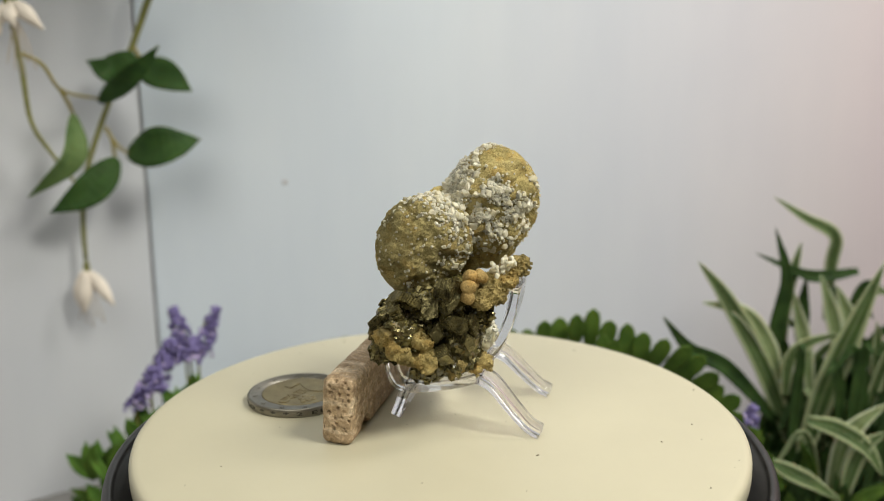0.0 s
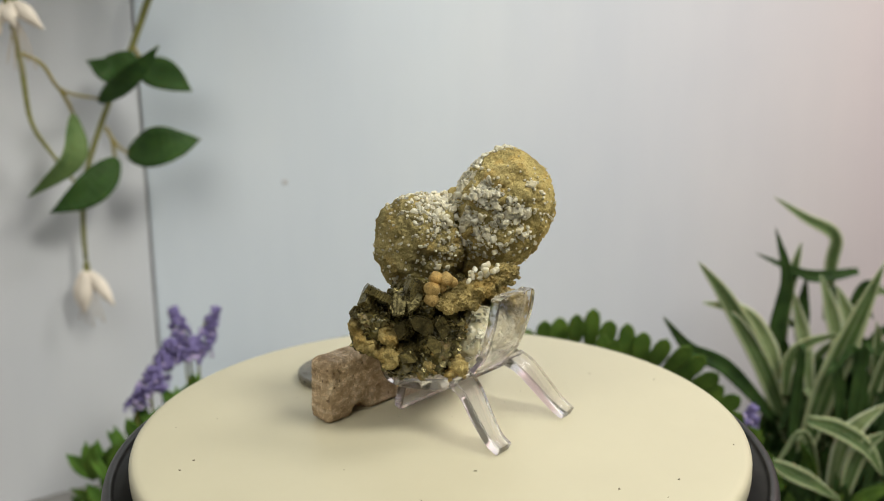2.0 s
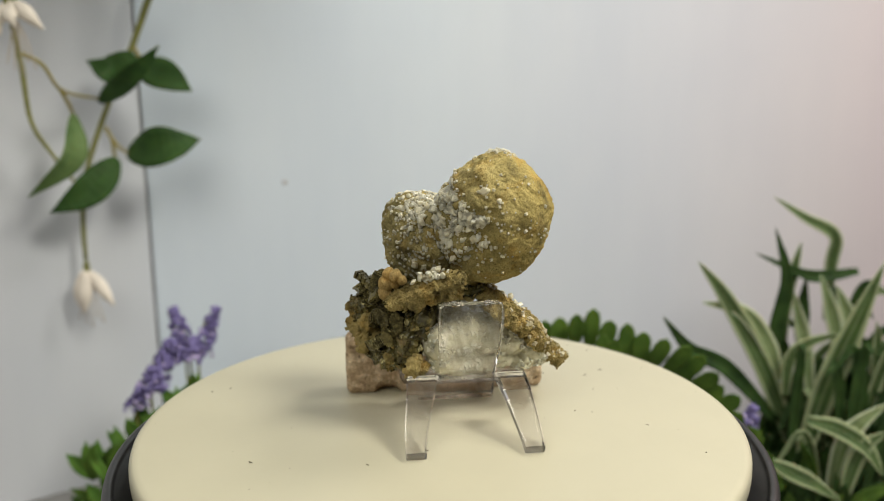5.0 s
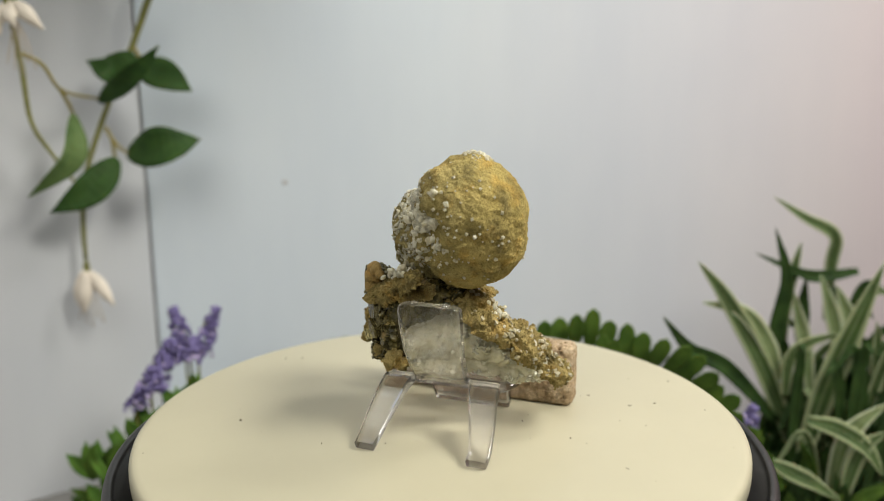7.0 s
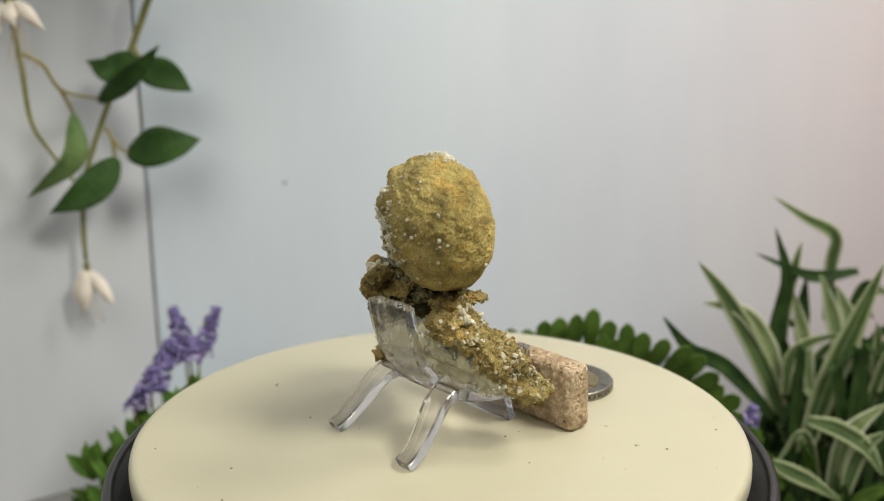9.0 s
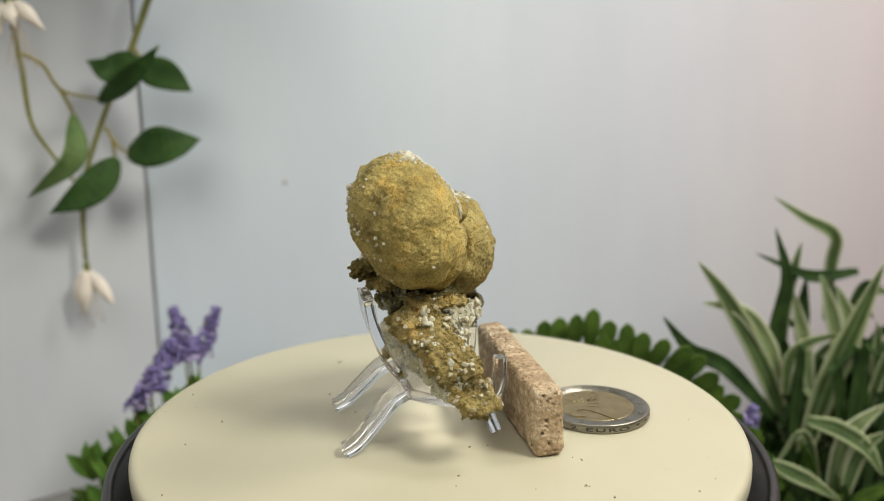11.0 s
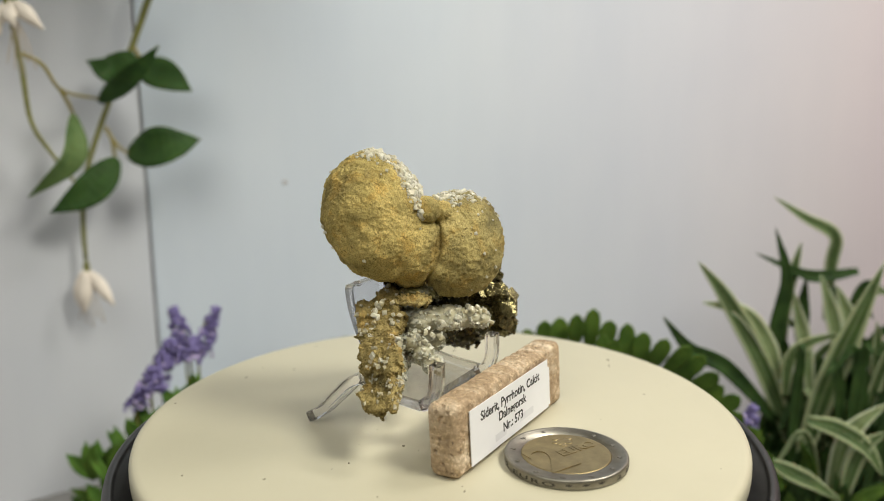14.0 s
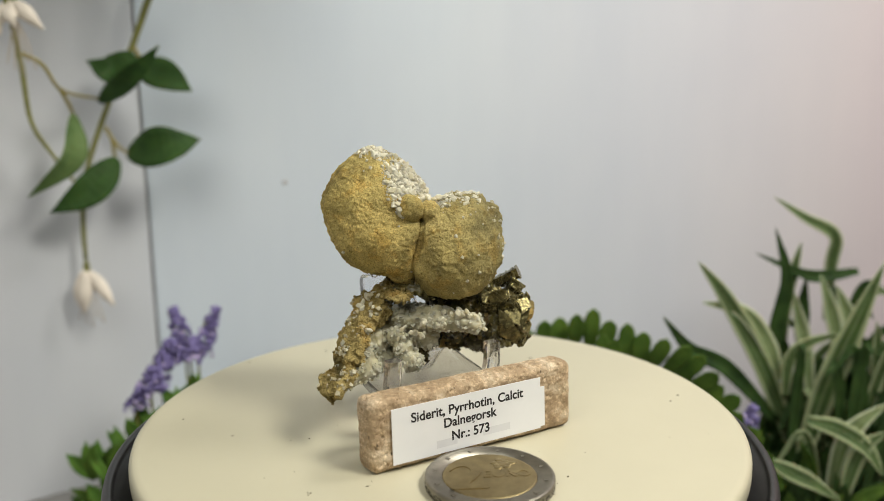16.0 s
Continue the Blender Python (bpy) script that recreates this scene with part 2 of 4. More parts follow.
def box(sx, sy, sz, m=None, bevel=0.0, segments=2):
    bm = bmesh.new()
    bmesh.ops.create_cube(bm, size=1)
    bmesh.ops.scale(bm, vec=(sx, sy, sz), verts=bm.verts)
    if bevel:
        bmesh.ops.bevel(bm, geom=bm.edges[:], offset=bevel, segments=segments, affect="EDGES", profile=0.5)
    if m is not None:
        bmesh.ops.transform(bm, matrix=m, verts=bm.verts)
    return bm


def lathe(profile, steps=128):
    """A closed solid of revolution from (radius, z) points, first and last on the axis or closing there."""
    bm = bmesh.new()
    rings = []
    for r, z in profile:
        rings.append([bm.verts.new((r * math.cos(2 * math.pi * k / steps), r * math.sin(2 * math.pi * k / steps), z)) for k in range(steps)])
    for a, b in zip(rings, rings[1:]):
        for k in range(steps):
            bm.faces.new((a[k], a[(k + 1) % steps], b[(k + 1) % steps], b[k]))
    bm.faces.new(rings[-1])
    bm.faces.new(rings[0][::-1])
    bmesh.ops.recalc_face_normals(bm, faces=bm.faces)
    return bm


def spline(pts, n):
    """n + 1 points along a smooth curve through pts."""
    pts = [Vector(q) for q in pts]
    ext = [2 * pts[0] - pts[1]] + pts + [2 * pts[-1] - pts[-2]]
    out = []
    for k in range(n + 1):
        t = k / n * (len(pts) - 1)
        i = min(int(t), len(pts) - 2)
        t -= i
        a, b, c, d = ext[i:i + 4]
        out.append(0.5 * (2 * b + (c - a) * t + (2 * a - 5 * b + 4 * c - d) * t * t + (3 * b - a - 3 * c + d) * t ** 3))
    return out


def tube(pts, radius, sides=8, n=24, end=None):
    bm = bmesh.new()
    line = spline(pts, n)
    rings = []
    for k, q in enumerate(line):
        tan = (line[min(k + 1, n)] - line[max(k - 1, 0)]).normalized()
        side = tan.cross(Vector((0.3, 1, 0.2))).normalized()
        up = side.cross(tan)
        r = radius if end is None else radius + (end - radius) * k / n
        r *= 1 + 0.12 * noise.noise(q * 120)
        rings.append([bm.verts.new(q + r * (math.cos(2 * math.pi * j / sides) * side + math.sin(2 * math.pi * j / sides) * up)) for j in range(sides)])
    for a, b in zip(rings, rings[1:]):
        for j in range(sides):
            bm.faces.new((a[j], a[(j + 1) % sides], b[(j + 1) % sides], b[j]))
    bm.faces.new(rings[0][::-1])
    bm.faces.new(rings[-1])
    bmesh.ops.recalc_face_normals(bm, faces=bm.faces)
    return bm


def leaf(pts, width, face, fold=0.25, n=14, shape="oval", thick=0.0004, wave=0.0):
    """A leaf blade with thickness along pts; face: the way its upper side looks."""
    bm = bmesh.new()
    uvl = bm.loops.layers.uv.new("uv")
    line = spline(pts, n)
    face = Vector(face).normalized()
    cols = 7
    grid, where = [], {}
    for k, q in enumerate(line):
        t = k / n
        tan = (line[min(k + 1, n)] - line[max(k - 1, 0)]).normalized()
        side = tan.cross(face).normalized()
        up = side.cross(tan).normalized()
        if shape == "oval":
            w = math.sin(math.pi * min(1, t * 0.97 + 0.03) ** 0.85) ** 0.8 * (1 - 0.45 * t ** 5)
        elif shape == "blade":
            w = min(1, 0.55 + 1.6 * t) * (1 - max(0, t - 0.55) / 0.45) ** 0.7
        else:
            w = min(1, 0.45 + t) * math.sqrt(max(0.0, 1 - (max(0, t - 0.7) / 0.3) ** 2))
        w = max(w, 0.02) * width / 2
        row = []
        for j in range(cols):
            s = 2 * j / (cols - 1) - 1
            co = q + side * (s * w) + up * (abs(s) ** 1.4 * w * fold + wave * w * math.sin(9 * t + 2 * s))
            vtx = bm.verts.new(co)
            where[vtx] = (t, j / (cols - 1))
            row.append(vtx)
        grid.append(row)
    faces = []
    for a, b in zip(grid, grid[1:]):
        for j in range(cols - 1):
            faces.append(bm.faces.new((a[j], a[j + 1], b[j + 1], b[j])))
    for f in faces:
        for l in f.loops:
            l[uvl].uv = where[l.vert]
    bmesh.ops.recalc_face_normals(bm, faces=bm.faces)
    bmesh.ops.solidify(bm, geom=bm.faces[:], thickness=thick)
    return bm


def ellipsoid(bm, c, radii, rot=None, sub=3):
    m = Matrix.Translation(c) @ (rot.to_4x4() if rot is not None else Matrix()) @ Matrix.Diagonal((*radii, 1))
    bmesh.ops.create_icosphere(bm, subdivisions=sub, radius=1, matrix=m)


def brick(bm, c, size, rot):
    m = Matrix.Translation(c) @ rot.to_4x4() @ Matrix.Diagonal((*size, 1))
    bmesh.ops.create_cube(bm, size=1, matrix=m)


def fused(bm, voxel, fn, origin=(0, 0, 0)):
    """Melts overlapping lumps (in mm) into one closed skin, then roughens it along its normals by fn(point); returns a mesh in metres."""
    me = bpy.data.meshes.new("lump")
    bm.to_mesh(me)
    bm.free()
    ob = new("lump", me)
    mod = ob.modifiers.new("skin", "REMESH")
    mod.mode, mod.voxel_size = "VOXEL", voxel
    dg = bpy.context.evaluated_depsgraph_get()
    out = bpy.data.meshes.new_from_object(ob.evaluated_get(dg))
    bpy.data.objects.remove(ob)
    moves = [v.co + v.normal * fn(v.co) - Vector(origin) for v in out.vertices]
    for v, q in zip(out.vertices, moves):
        v.co = q * MM
    out.update()
    out.shade_smooth()
    return out


def dressed(me, mat):
    me.materials.clear()
    me.materials.append(mat)
    return me


def fr(co, f, oct=3):
    return noise.fractal(co * f, 1.0, 2.0, oct)


def cells(co, f):
    d = noise.voronoi(co * f)[0]
    return d[1] - d[0]


def lump(co, f):
    """Rounded bumps of size about 1 / f, highest in each cell's middle."""
    return 0.5 - noise.voronoi(co * f)[0][0]


def dome(co, f):
    """Round knobs of size about 1 / f."""
    return max(0.0, 1 - (noise.voronoi(co * f)[0][0] / 0.6) ** 2)


# ---------------------------------------------------------------- room, table and backdrop
TABLE_Z = -0.100
structure("table_top", box(1.3, 0.8, 0.745, Matrix.Translation((0.05, -0.05, TABLE_Z - 0.3725)), 0.004), WOODTOP, "matt grey worktop under the little stage")
# plain room shell, unseen, added to close in the stage and bounce light
structure("floor", box(4.0, 4.0, 0.1, Matrix.Translation((0, 0, -0.897))), ROOM, "plain grey room floor")
structure("ceiling", box(4.0, 4.0, 0.1, Matrix.Translation((0, 0, 1.70))), ROOM, "plain pale room ceiling")
for wall_name, sx, sy, x, y in (("wall_south", 4.0, 0.1, 0, -2.05), ("wall_north", 4.0, 0.1, 0, 2.05), ("wall_west", 0.1, 4.0, -2.05, 0), ("wall_east", 0.1, 4.0, 2.05, 0)):
    structure(wall_name, box(sx, sy, 2.5, Matrix.Translation((x, y, 0.4))), ROOM, "plain pale room wall")
back = thing("backdrop_panel", "upright backdrop board, pale blue at left turning pink at right", "backdrop", "backdrop boards")
part("board", box(0.64, 0.006, 0.46, None, 0.0006), BACKDROP, back, "", False)
back.matrix_basis = pose(0.1894, 0.181, 0.13)
mark = bmesh.new()
ellipsoid(mark, (-0.2582, -0.0031, -0.094), (0.0013, 0.0003, 0.0012), None, 2)
part("scuff", mark, BACKDROP_DIM, back, "small grey scuff")
# same kind of board; its darker tone stands for shade
side_panel = thing("backdrop_panel", "upright backdrop board with faint brush grain, shade put into its grey", "backdrop", "backdrop boards")
part("board", box(0.30, 0.006, 0.46, None, 0.0006), BACKDROP_DIM, side_panel, "", False)
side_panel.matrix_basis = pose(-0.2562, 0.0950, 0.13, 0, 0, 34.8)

# ---------------------------------------------------------------- turntable
turntable = thing("turntable", "round display turntable with cream top plate and black base", "turntable")
body = part("base", lathe([(0.060, TABLE_Z), (0.062, TABLE_Z + 0.002), (0.062, -0.060), (0.070, -0.034), (0.072, -0.030), (0.0, -0.030)][:-1]), BLACK, turntable, "black plastic base")
tray = part("tray", lathe([(0.070, -0.029), (0.0745, -0.028), (0.0765, -0.024), (0.0765, -0.0075), (0.0760, -0.0058), (0.0748, -0.0052), (0.0742, -0.0060), (0.0738, -0.0070), (0.060, -0.0070)]), BLACK, turntable, "black plastic tray around the plate")
plate = part("plate", lathe([(0.066, -0.0068), (0.0690, -0.0066), (0.0700, -0.0058), (0.07055, -0.0045), (0.07065, -0.0030), (0.07060, -0.0016), (0.0703, -0.0007), (0.0696, -0.0002), (0.0685, 0.0)], 192), PLATE, turntable, "smooth cream plastic plate")

TURNING = []          # (object, pose at 0 s) of all that rides on the plate


def riding(ob, m):
    ob.matrix_basis = m
    TURNING.append((ob, m))
    return ob


riding(plate, Matrix())
riding(tray, Matrix())

# ---------------------------------------------------------------- the stone label
ALONG = math.degrees(math.atan2(-0.972, -0.235))
TABLET_AT = pose(-0.0165, 0.0081, 0, 0, 0, ALONG) @ pose(0, 0, 0, -3.0)      # x along the stone, y towards its back


def tablet():
    stone = thing("name_stone", "tumbled brown travertine stone with paper name label", "label stone")
    bm = box(51.0, 7.2, 15.6, Matrix.Translation((1.1, -0.4, 7.8)), 1.8, 4)

    def skin(co):
        d = 0.16 * fr(co, 0.22) + 0.10 * fr(co, 1.1)
        for k, (f, depth, cut) in enumerate(((0.62, 2.75, 0.22), (0.8, 1.3, 0.22))):
            p = noise.voronoi(co * f + Vector((k * 9, 3, 1)))[0][0]
            d -= depth * max(0, cut - p) / cut * (0.35 if abs(co.y + 4) < 1.2 else 0.9)
        # worn hollow in the lower back edge
        q = Vector(((co.x - 16.0) / 3.6, (co.z + 0.4) / 4.6, (co.y - 4.5) / 6.0)).length
        d -= 3.2 * max(0, 1 - q) ** 0.6 if q < 1 else 0
        return d
    part("stone", dressed(fused(bm, 0.27, skin), TRAVERTINE), TRAVERTINE, stone)
    under = part("paper_strip", box(38.0 * MM, 0.16 * MM, 9.2 * MM, Matrix.Translation((-0.4 * MM, -4.22 * MM, 6.4 * MM))), PAPER, stone, "plain white paper strip", False)
    paper = part("paper_label", box(37.0 * MM, 0.16 * MM, 11.8 * MM, Matrix.Translation((-1.2 * MM, -4.42 * MM, 7.4 * MM))), PAPER, stone, "white printed paper label", False)
    for words, size, x, z in (("Siderit, Pyrrhotin, Calcit", 2.28, -0.2, 9.75), ("Dalnegorsk", 2.28, 0.0, 6.95), ("Nr.: 573", 2.28, 0.1, 3.85)):
        part("printed_line", writing(words, size, 0.03, Matrix.Translation((x * MM - 0.0012, -4.52 * MM, z * MM)) @ pose(0, 0, 0, 90)), INK, paper, "black printed line")
    for x, w, z in ((-6.0, 5.0, 3.6), (6.5, 7.0, 3.9)):
        part("show_through", box(w * MM, 0.01 * MM, 1.6 * MM, Matrix.Translation((x * MM - 0.001, -4.506 * MM, z * MM))), GHOST, paper, "", False)
    return stone


def writing(words, size, depth, m, spread=1.0):
    """Words as a mesh, letters upright in the xy plane, centred, in mm."""
    cu = bpy.data.curves.new("words", "FONT")
    cu.body, cu.size, cu.extrude, cu.align_x, cu.space_character, cu.offset = words, size * 1.25, depth / 2, "CENTER", spread, 0.028 * size
    ob = new("words", cu)
    dg = bpy.context.evaluated_depsgraph_get()
    me = bpy.data.meshes.new_from_object(ob.evaluated_get(dg))
    bpy.data.objects.remove(ob)
    me.transform(m @ Matrix.Diagonal((MM, MM, MM, 1)))
    me.materials.clear()
    me.materials.append(INK)
    return me


riding(tablet(), TABLET_AT)


# ---------------------------------------------------------------- the coin
def coin():
    ob = thing("coin", "worn two-euro coin with silver ring and brass centre", "coin")
    R = 12.875 * MM
    ring = lathe([(9.3 * MM, 0.02 * MM), (R - 0.3 * MM, 0.0), (R, 0.25 * MM), (R, 1.95 * MM), (R - 0.15 * MM, 2.15 * MM), (R - 0.45 * MM, 2.20 * MM), (R - 0.75 * MM, 2.15 * MM), (R - 0.95 * MM, 1.95 * MM), (9.45 * MM, 1.93 * MM), (9.4 * MM, 1.5 * MM)], 160)
    rim = part("ring", ring, NICKEL, ob, "silver nickel ring")
    part("centre", lathe([(9.2 * MM, 0.05 * MM), (9.35 * MM, 0.2 * MM), (9.35 * MM, 1.86 * MM), (9.2 * MM, 1.96 * MM), (8.9 * MM, 1.93 * MM)], 96), BRASS, ob, "brass centre")
    part("numeral", dressed(writing("2", 12.5, 0.18, pose(-4.4 * MM, -5.0 * MM, 1.98 * MM)), BRASS), BRASS, ob, "raised numeral")
    part("lettering", dressed(writing("EURO", 3.0, 0.12, pose(3.4 * MM, -0.8 * MM, 1.97 * MM)), BRASS), BRASS, ob, "raised lettering")
    bm = bmesh.new()
    for k in range(14):
        q = Vector((3.2 + 2.6 * math.sin(k * 2.4) * (k / 14), 4.6 + 2.0 * math.cos(k * 2.4) * (k / 14), 1.94)) * MM
        ellipsoid(bm, q, (0.9 * MM, 0.7 * MM, 0.14 * MM), None, 2)
    part("map_relief", bm, BRASS, ob, "raised map")
    for k in range(12):
        a = math.radians(k * 30 + 15)
        star = bmesh.new()
        vs = []
        for j in range(10):
            r = (0.62 if j % 2 == 0 else 0.27) * MM
            vs.append(star.verts.new((11.0 * MM * math.cos(a) + r * math.cos(j * math.pi / 5), 11.0 * MM * math.sin(a) + r * math.sin(j * math.pi / 5), 1.935 * MM)))
        f = star.faces.new(vs)
        ext = bmesh.ops.extrude_face_region(star, geom=[f])
        bmesh.ops.translate(star, vec=(0, 0, 0.10 * MM), verts=[g for g in ext["geom"] if isinstance(g, bmesh.types.BMVert)])
        bmesh.ops.recalc_face_normals(star, faces=star.faces)
        part("star", star, NICKEL, rim, "", False)
    edge = writing("2 EURO * * *  2 EURO * * *  2 EURO * * *", 0.95, 0.08, Matrix(), 1.28)
    dressed(edge, COIN_DARK)
    xs = [v.co.x for v in edge.vertices]
    span = max(xs) - min(xs)
    for v in edge.vertices:
        a = v.co.x / span * 2 * math.pi * 0.98 - 1.05
        r = R + v.co.z
        v.co = (r * math.sin(a), -r * math.cos(a), 0.62 * MM + v.co.y)
    part("edge_lettering", edge, COIN_DARK, rim, "incused edge lettering")
    return ob


# coin outruns the plate by an extra turn, fitted to the camera's view
COIN = riding(coin(), pose(0, 0, 0, 0, 0, 163.7) @ pose(0.03715, 0, 0, 0, 0, 78.3))
EXTRA_TURN = 0.735


# ---------------------------------------------------------------- the acrylic easel
def strip(profile, widths, thick=2.5, corner=0.35):
    """A bent bar: profile of (u, z) in mm, half-width interval (s0, s1) at each point."""
    bm = bmesh.new()
    n = 6 * (len(profile) - 1)
    line = spline([(q[0], 0, q[1]) for q in profile], n)
    edge = spline([(w[0], w[1], 0) for w in widths], n)
    rings = []
    for k, q in enumerate(line):
        tan = (line[min(k + 1, n)] - line[max(k - 1, 0)]).normalized()
        nor = Vector((-tan.z, 0, tan.x))
        s0, s1 = edge[k].x, edge[k].y
        ring = []
        h, c = thick / 2, corner
        for s, d in ((s0 + c, -h), (s1 - c, -h), (s1, -h + c), (s1, h - c), (s1 - c, h), (s0 + c, h), (s0, h - c), (s0, -h + c)):
            p = q + nor * d
            ring.append(bm.verts.new((p.x * MM, s * MM, p.z * MM)))
        rings.append(ring)
    for a, b in zip(rings, rings[1:]):
        for j in range(8):
            f = bm.faces.new((a[j], a[(j + 1) % 8], b[(j + 1) % 8], b[j]))
            f.material_index = 0 if j in (0, 4) else 1
    for f in (bm.faces.new(rings[0][::-1]), bm.faces.new(rings[-1])):
        f.material_index = 1
    bmesh.ops.recalc_face_normals(bm, faces=bm.faces)
    return bm


def easel():
    ob = thing("display_easel", "small clear acrylic easel holding the mineral", "easel")

    def clear(name, profile, widths):
        p = part(name, strip(profile, widths), ACRYLIC, ob, "", True)
        p.data.materials.append(ACRYLIC_EDGE)
        p.data.set_sharp_from_angle(angle=math.radians(32))
        p.visible_shadow = name not in ("back_panel", "seat")
        return p
    # u runs from the rear feet to the front, z up
    clear("back_panel", [(7.1, 32.0), (7.2, 31.0), (8.2, 25.5), (10.8, 18.5), (14.6, 13.4)], [(-5.9, 5.9), (-7.0, 7.0), (-7.0, 7.0), (-6.6, 6.6), (-6.2, 6.2)])
    clear("seat", [(14.7, 12.6), (19, 11.3), (25, 10.2), (31.0, 9.6)], [(-13.5, 13.5), (-13.8, 13.8), (-14.2, 14.2), (-14.2, 14.2)])
    for y in (-3.6, 3.6):
        nub = bmesh.new()
        ellipsoid(nub, (7.3 * MM, y * MM, 31.9 * MM), (0.9 * MM, 0.9 * MM, 0.7 * MM), None, 3)
        part("nub", nub, ACRYLIC_EDGE, ob)
    for sgn in (-1, 1):
        def wide(a, b):
            return (sgn * a, sgn * b) if sgn > 0 else (-b, -a)
        clear("rear_leg", [(0.2, 1.0), (3.0, 2.6), (7.0, 6.6), (11.0, 10.8), (14.6, 12.7)], [wide(10.6, 14.9), wide(10.3, 15.0), wide(9.0, 14.6), wide(7.4, 13.9), wide(6.5, 13.5)])
        clear("front_hook", [(31.1, 9.6), (33.2, 10.8), (34.4, 14.0), (34.7, 19.4)], [wide(10.8, 14.2), wide(11.0, 14.6), wide(11.2, 14.8), wide(11.2, 14.6)])
    clear("front_foot", [(31.1, 9.2), (32.6, 6.6), (33.8, 3.4), (34.9, 0.6)], [(-10.4, 10.4), (-10.2, 10.2), (-10.0, 9.8), (-9.8, 9.4)])
    return ob


EASEL_YAW = math.degrees(math.atan2(0.213, -0.977))
riding(easel(), pose(0.0254, -0.00075, 0, 0, 0, EASEL_YAW))

# ---------------------------------------------------------------- the mineral
BASE = Vector((6.0, 4.0, 12.0))
mineral = thing("mineral_specimen", "tan siderite nodules with white calcite and bronze pyrrhotite", "mineral")
riding(mineral, Matrix.Translation(BASE * MM))

BIG_C, BIG_R = Vector((11.7, 8.5, 48.8)), (11.3, 12.6, 14.8)
BIG_ROT = Matrix(((0.93, 0.18, 0.31), (-0.16, 0.98, -0.07), (-0.32, 0.02, 0.95)))
SMALL_C, SMALL_R = Vector((-3.7, -1.5, 41.5)), (9.6, 11.4, 12.5)
SMALL_ROT = Matrix(((-0.52, 0.85, -0.07), (0.72, 0.40, -0.57), (0.46, 0.35, 0.82)))
CRYSTAL_WAY = Vector((0.15, -0.98, 0.12)).normalized()


def crystal_side(d):
    """How far a way from a nodule's middle lies on its crystal-covered side, 0 to 1."""
    return max(0.0, min(1.0, (d.dot(CRYSTAL_WAY) - 0.05) * 1.8))


def gap_to(co, c, r, rot):
    """About how far (mm) a point lies outside an ellipsoid."""
    p = rot.transposed() @ (co - c)
    return (math.sqrt(sum((a / b) ** 2 for a, b in zip(p, r))) - 1) * (r[0] + r[1] + r[2]) / 3


FILL = (Vector((4.9, 6.9, 42.4)), (8.2, 7.6, 8.7), Matrix.Identity(3))


def nodule_skin(centre):
    first = centre == BIG_C

    def fn(co):
        near = gap_to(co, SMALL_C, SMALL_R, SMALL_ROT) if first else min(gap_to(co, BIG_C, BIG_R, BIG_ROT), gap_to(co, *FILL))
        return skin(co) - (1.0 * max(0, 1 - abs(near - 0.1) / 0.75) ** 1.5 if abs(near) < 0.9 else 0)

    def skin(co):
        d = (co - centre).normalized()
        rough = crystal_side(d)
        h = 0.75 * fr(co, 0.11, 3) + 0.34 * fr(co, 0.36, 3) - 0.20 * max(0, 1 - abs(noise.noise(co * 0.13 + Vector((3, 1, 7)))) / 0.10) + 0.1 + 0.20 * fr(co, 1.4, 4)
        # fine folds that run down from the crown
        a = math.atan2(d.y, d.x)
        h += 0.10 * noise.noise(Vector((a * 9, d.z * 1.5, centre.x))) * (1 - rough)
        h += 0.12 * (0.5 - noise.voronoi(co * 1.5)[0][0]) - 0.10 * abs(noise.noise(co * 0.55))
        h += rough * (1.1 * dome(co, 0.16) + 0.55 * dome(co, 0.33) + 0.34 * lump(co, 0.7) - 0.85)
        pit = noise.voronoi(co * 0.9)[0][0]
        h -= 0.45 * max(0, 0.18 - pit) / 0.18
        return h
    return fn


def nodule(name, c, r, rot, label, extra=()):
    bm = bmesh.new()
    ellipsoid(bm, c, r, rot, 5)
    for q, s in extra:
        ellipsoid(bm, q, s, None, 3)
    me = fused(bm, 0.26, nodule_skin(c), BASE)
    return part(name, dressed(me, SIDERITE), SIDERITE, mineral, label)


big = nodule("large_nodule", BIG_C, BIG_R, BIG_ROT, "large rounded tan siderite nodule", [((4.9, 6.9, 42.4), (8.2, 7.6, 8.7)), ((4.0, 5.2, 38.6), (6.6, 6.2, 6.4)), ((12.4, 1.3, 56.6), (2.6, 2.4, 2.2)), ((9.2, -2.0, 45.6), (1.9, 1.9, 1.9)), ((0.4, 8.2, 50.8), (2.9, 2.9, 3.1)), ((15.8, 2.0, 56.2), (2.4, 2.2, 2.2)), ((8.6, 2.4, 58.6), (2.3, 2.1, 1.9))])
small = nodule("small_nodule", SMALL_C, SMALL_R, SMALL_ROT, "smaller rounded tan siderite nodule", [((-1.8, 4.8, 50.2), (2.8, 2.3, 2.8)), ((3.8, -3.5, 48.5), (2.6, 2.4, 2.2))])


def polyline_lumps(bm, pts, radii, rng, jitter=0.5, step=2.0):
    line = spline(pts, max(3, int(sum((Vector(b) - Vector(a)).length for a, b in zip(pts, pts[1:])) / step)))
    for q in line:
        q = q + Vector((rng.uniform(-1, 1), rng.uniform(-1, 1), rng.uniform(-1, 1))) * jitter
        k = rng.uniform(0.8, 1.15)
        ellipsoid(bm, q, [x * k for x in radii], Euler((rng.uniform(-0.5, 0.5), rng.uniform(-0.5, 0.5), rng.uniform(-0.5, 0.5))).to_matrix(), 2)


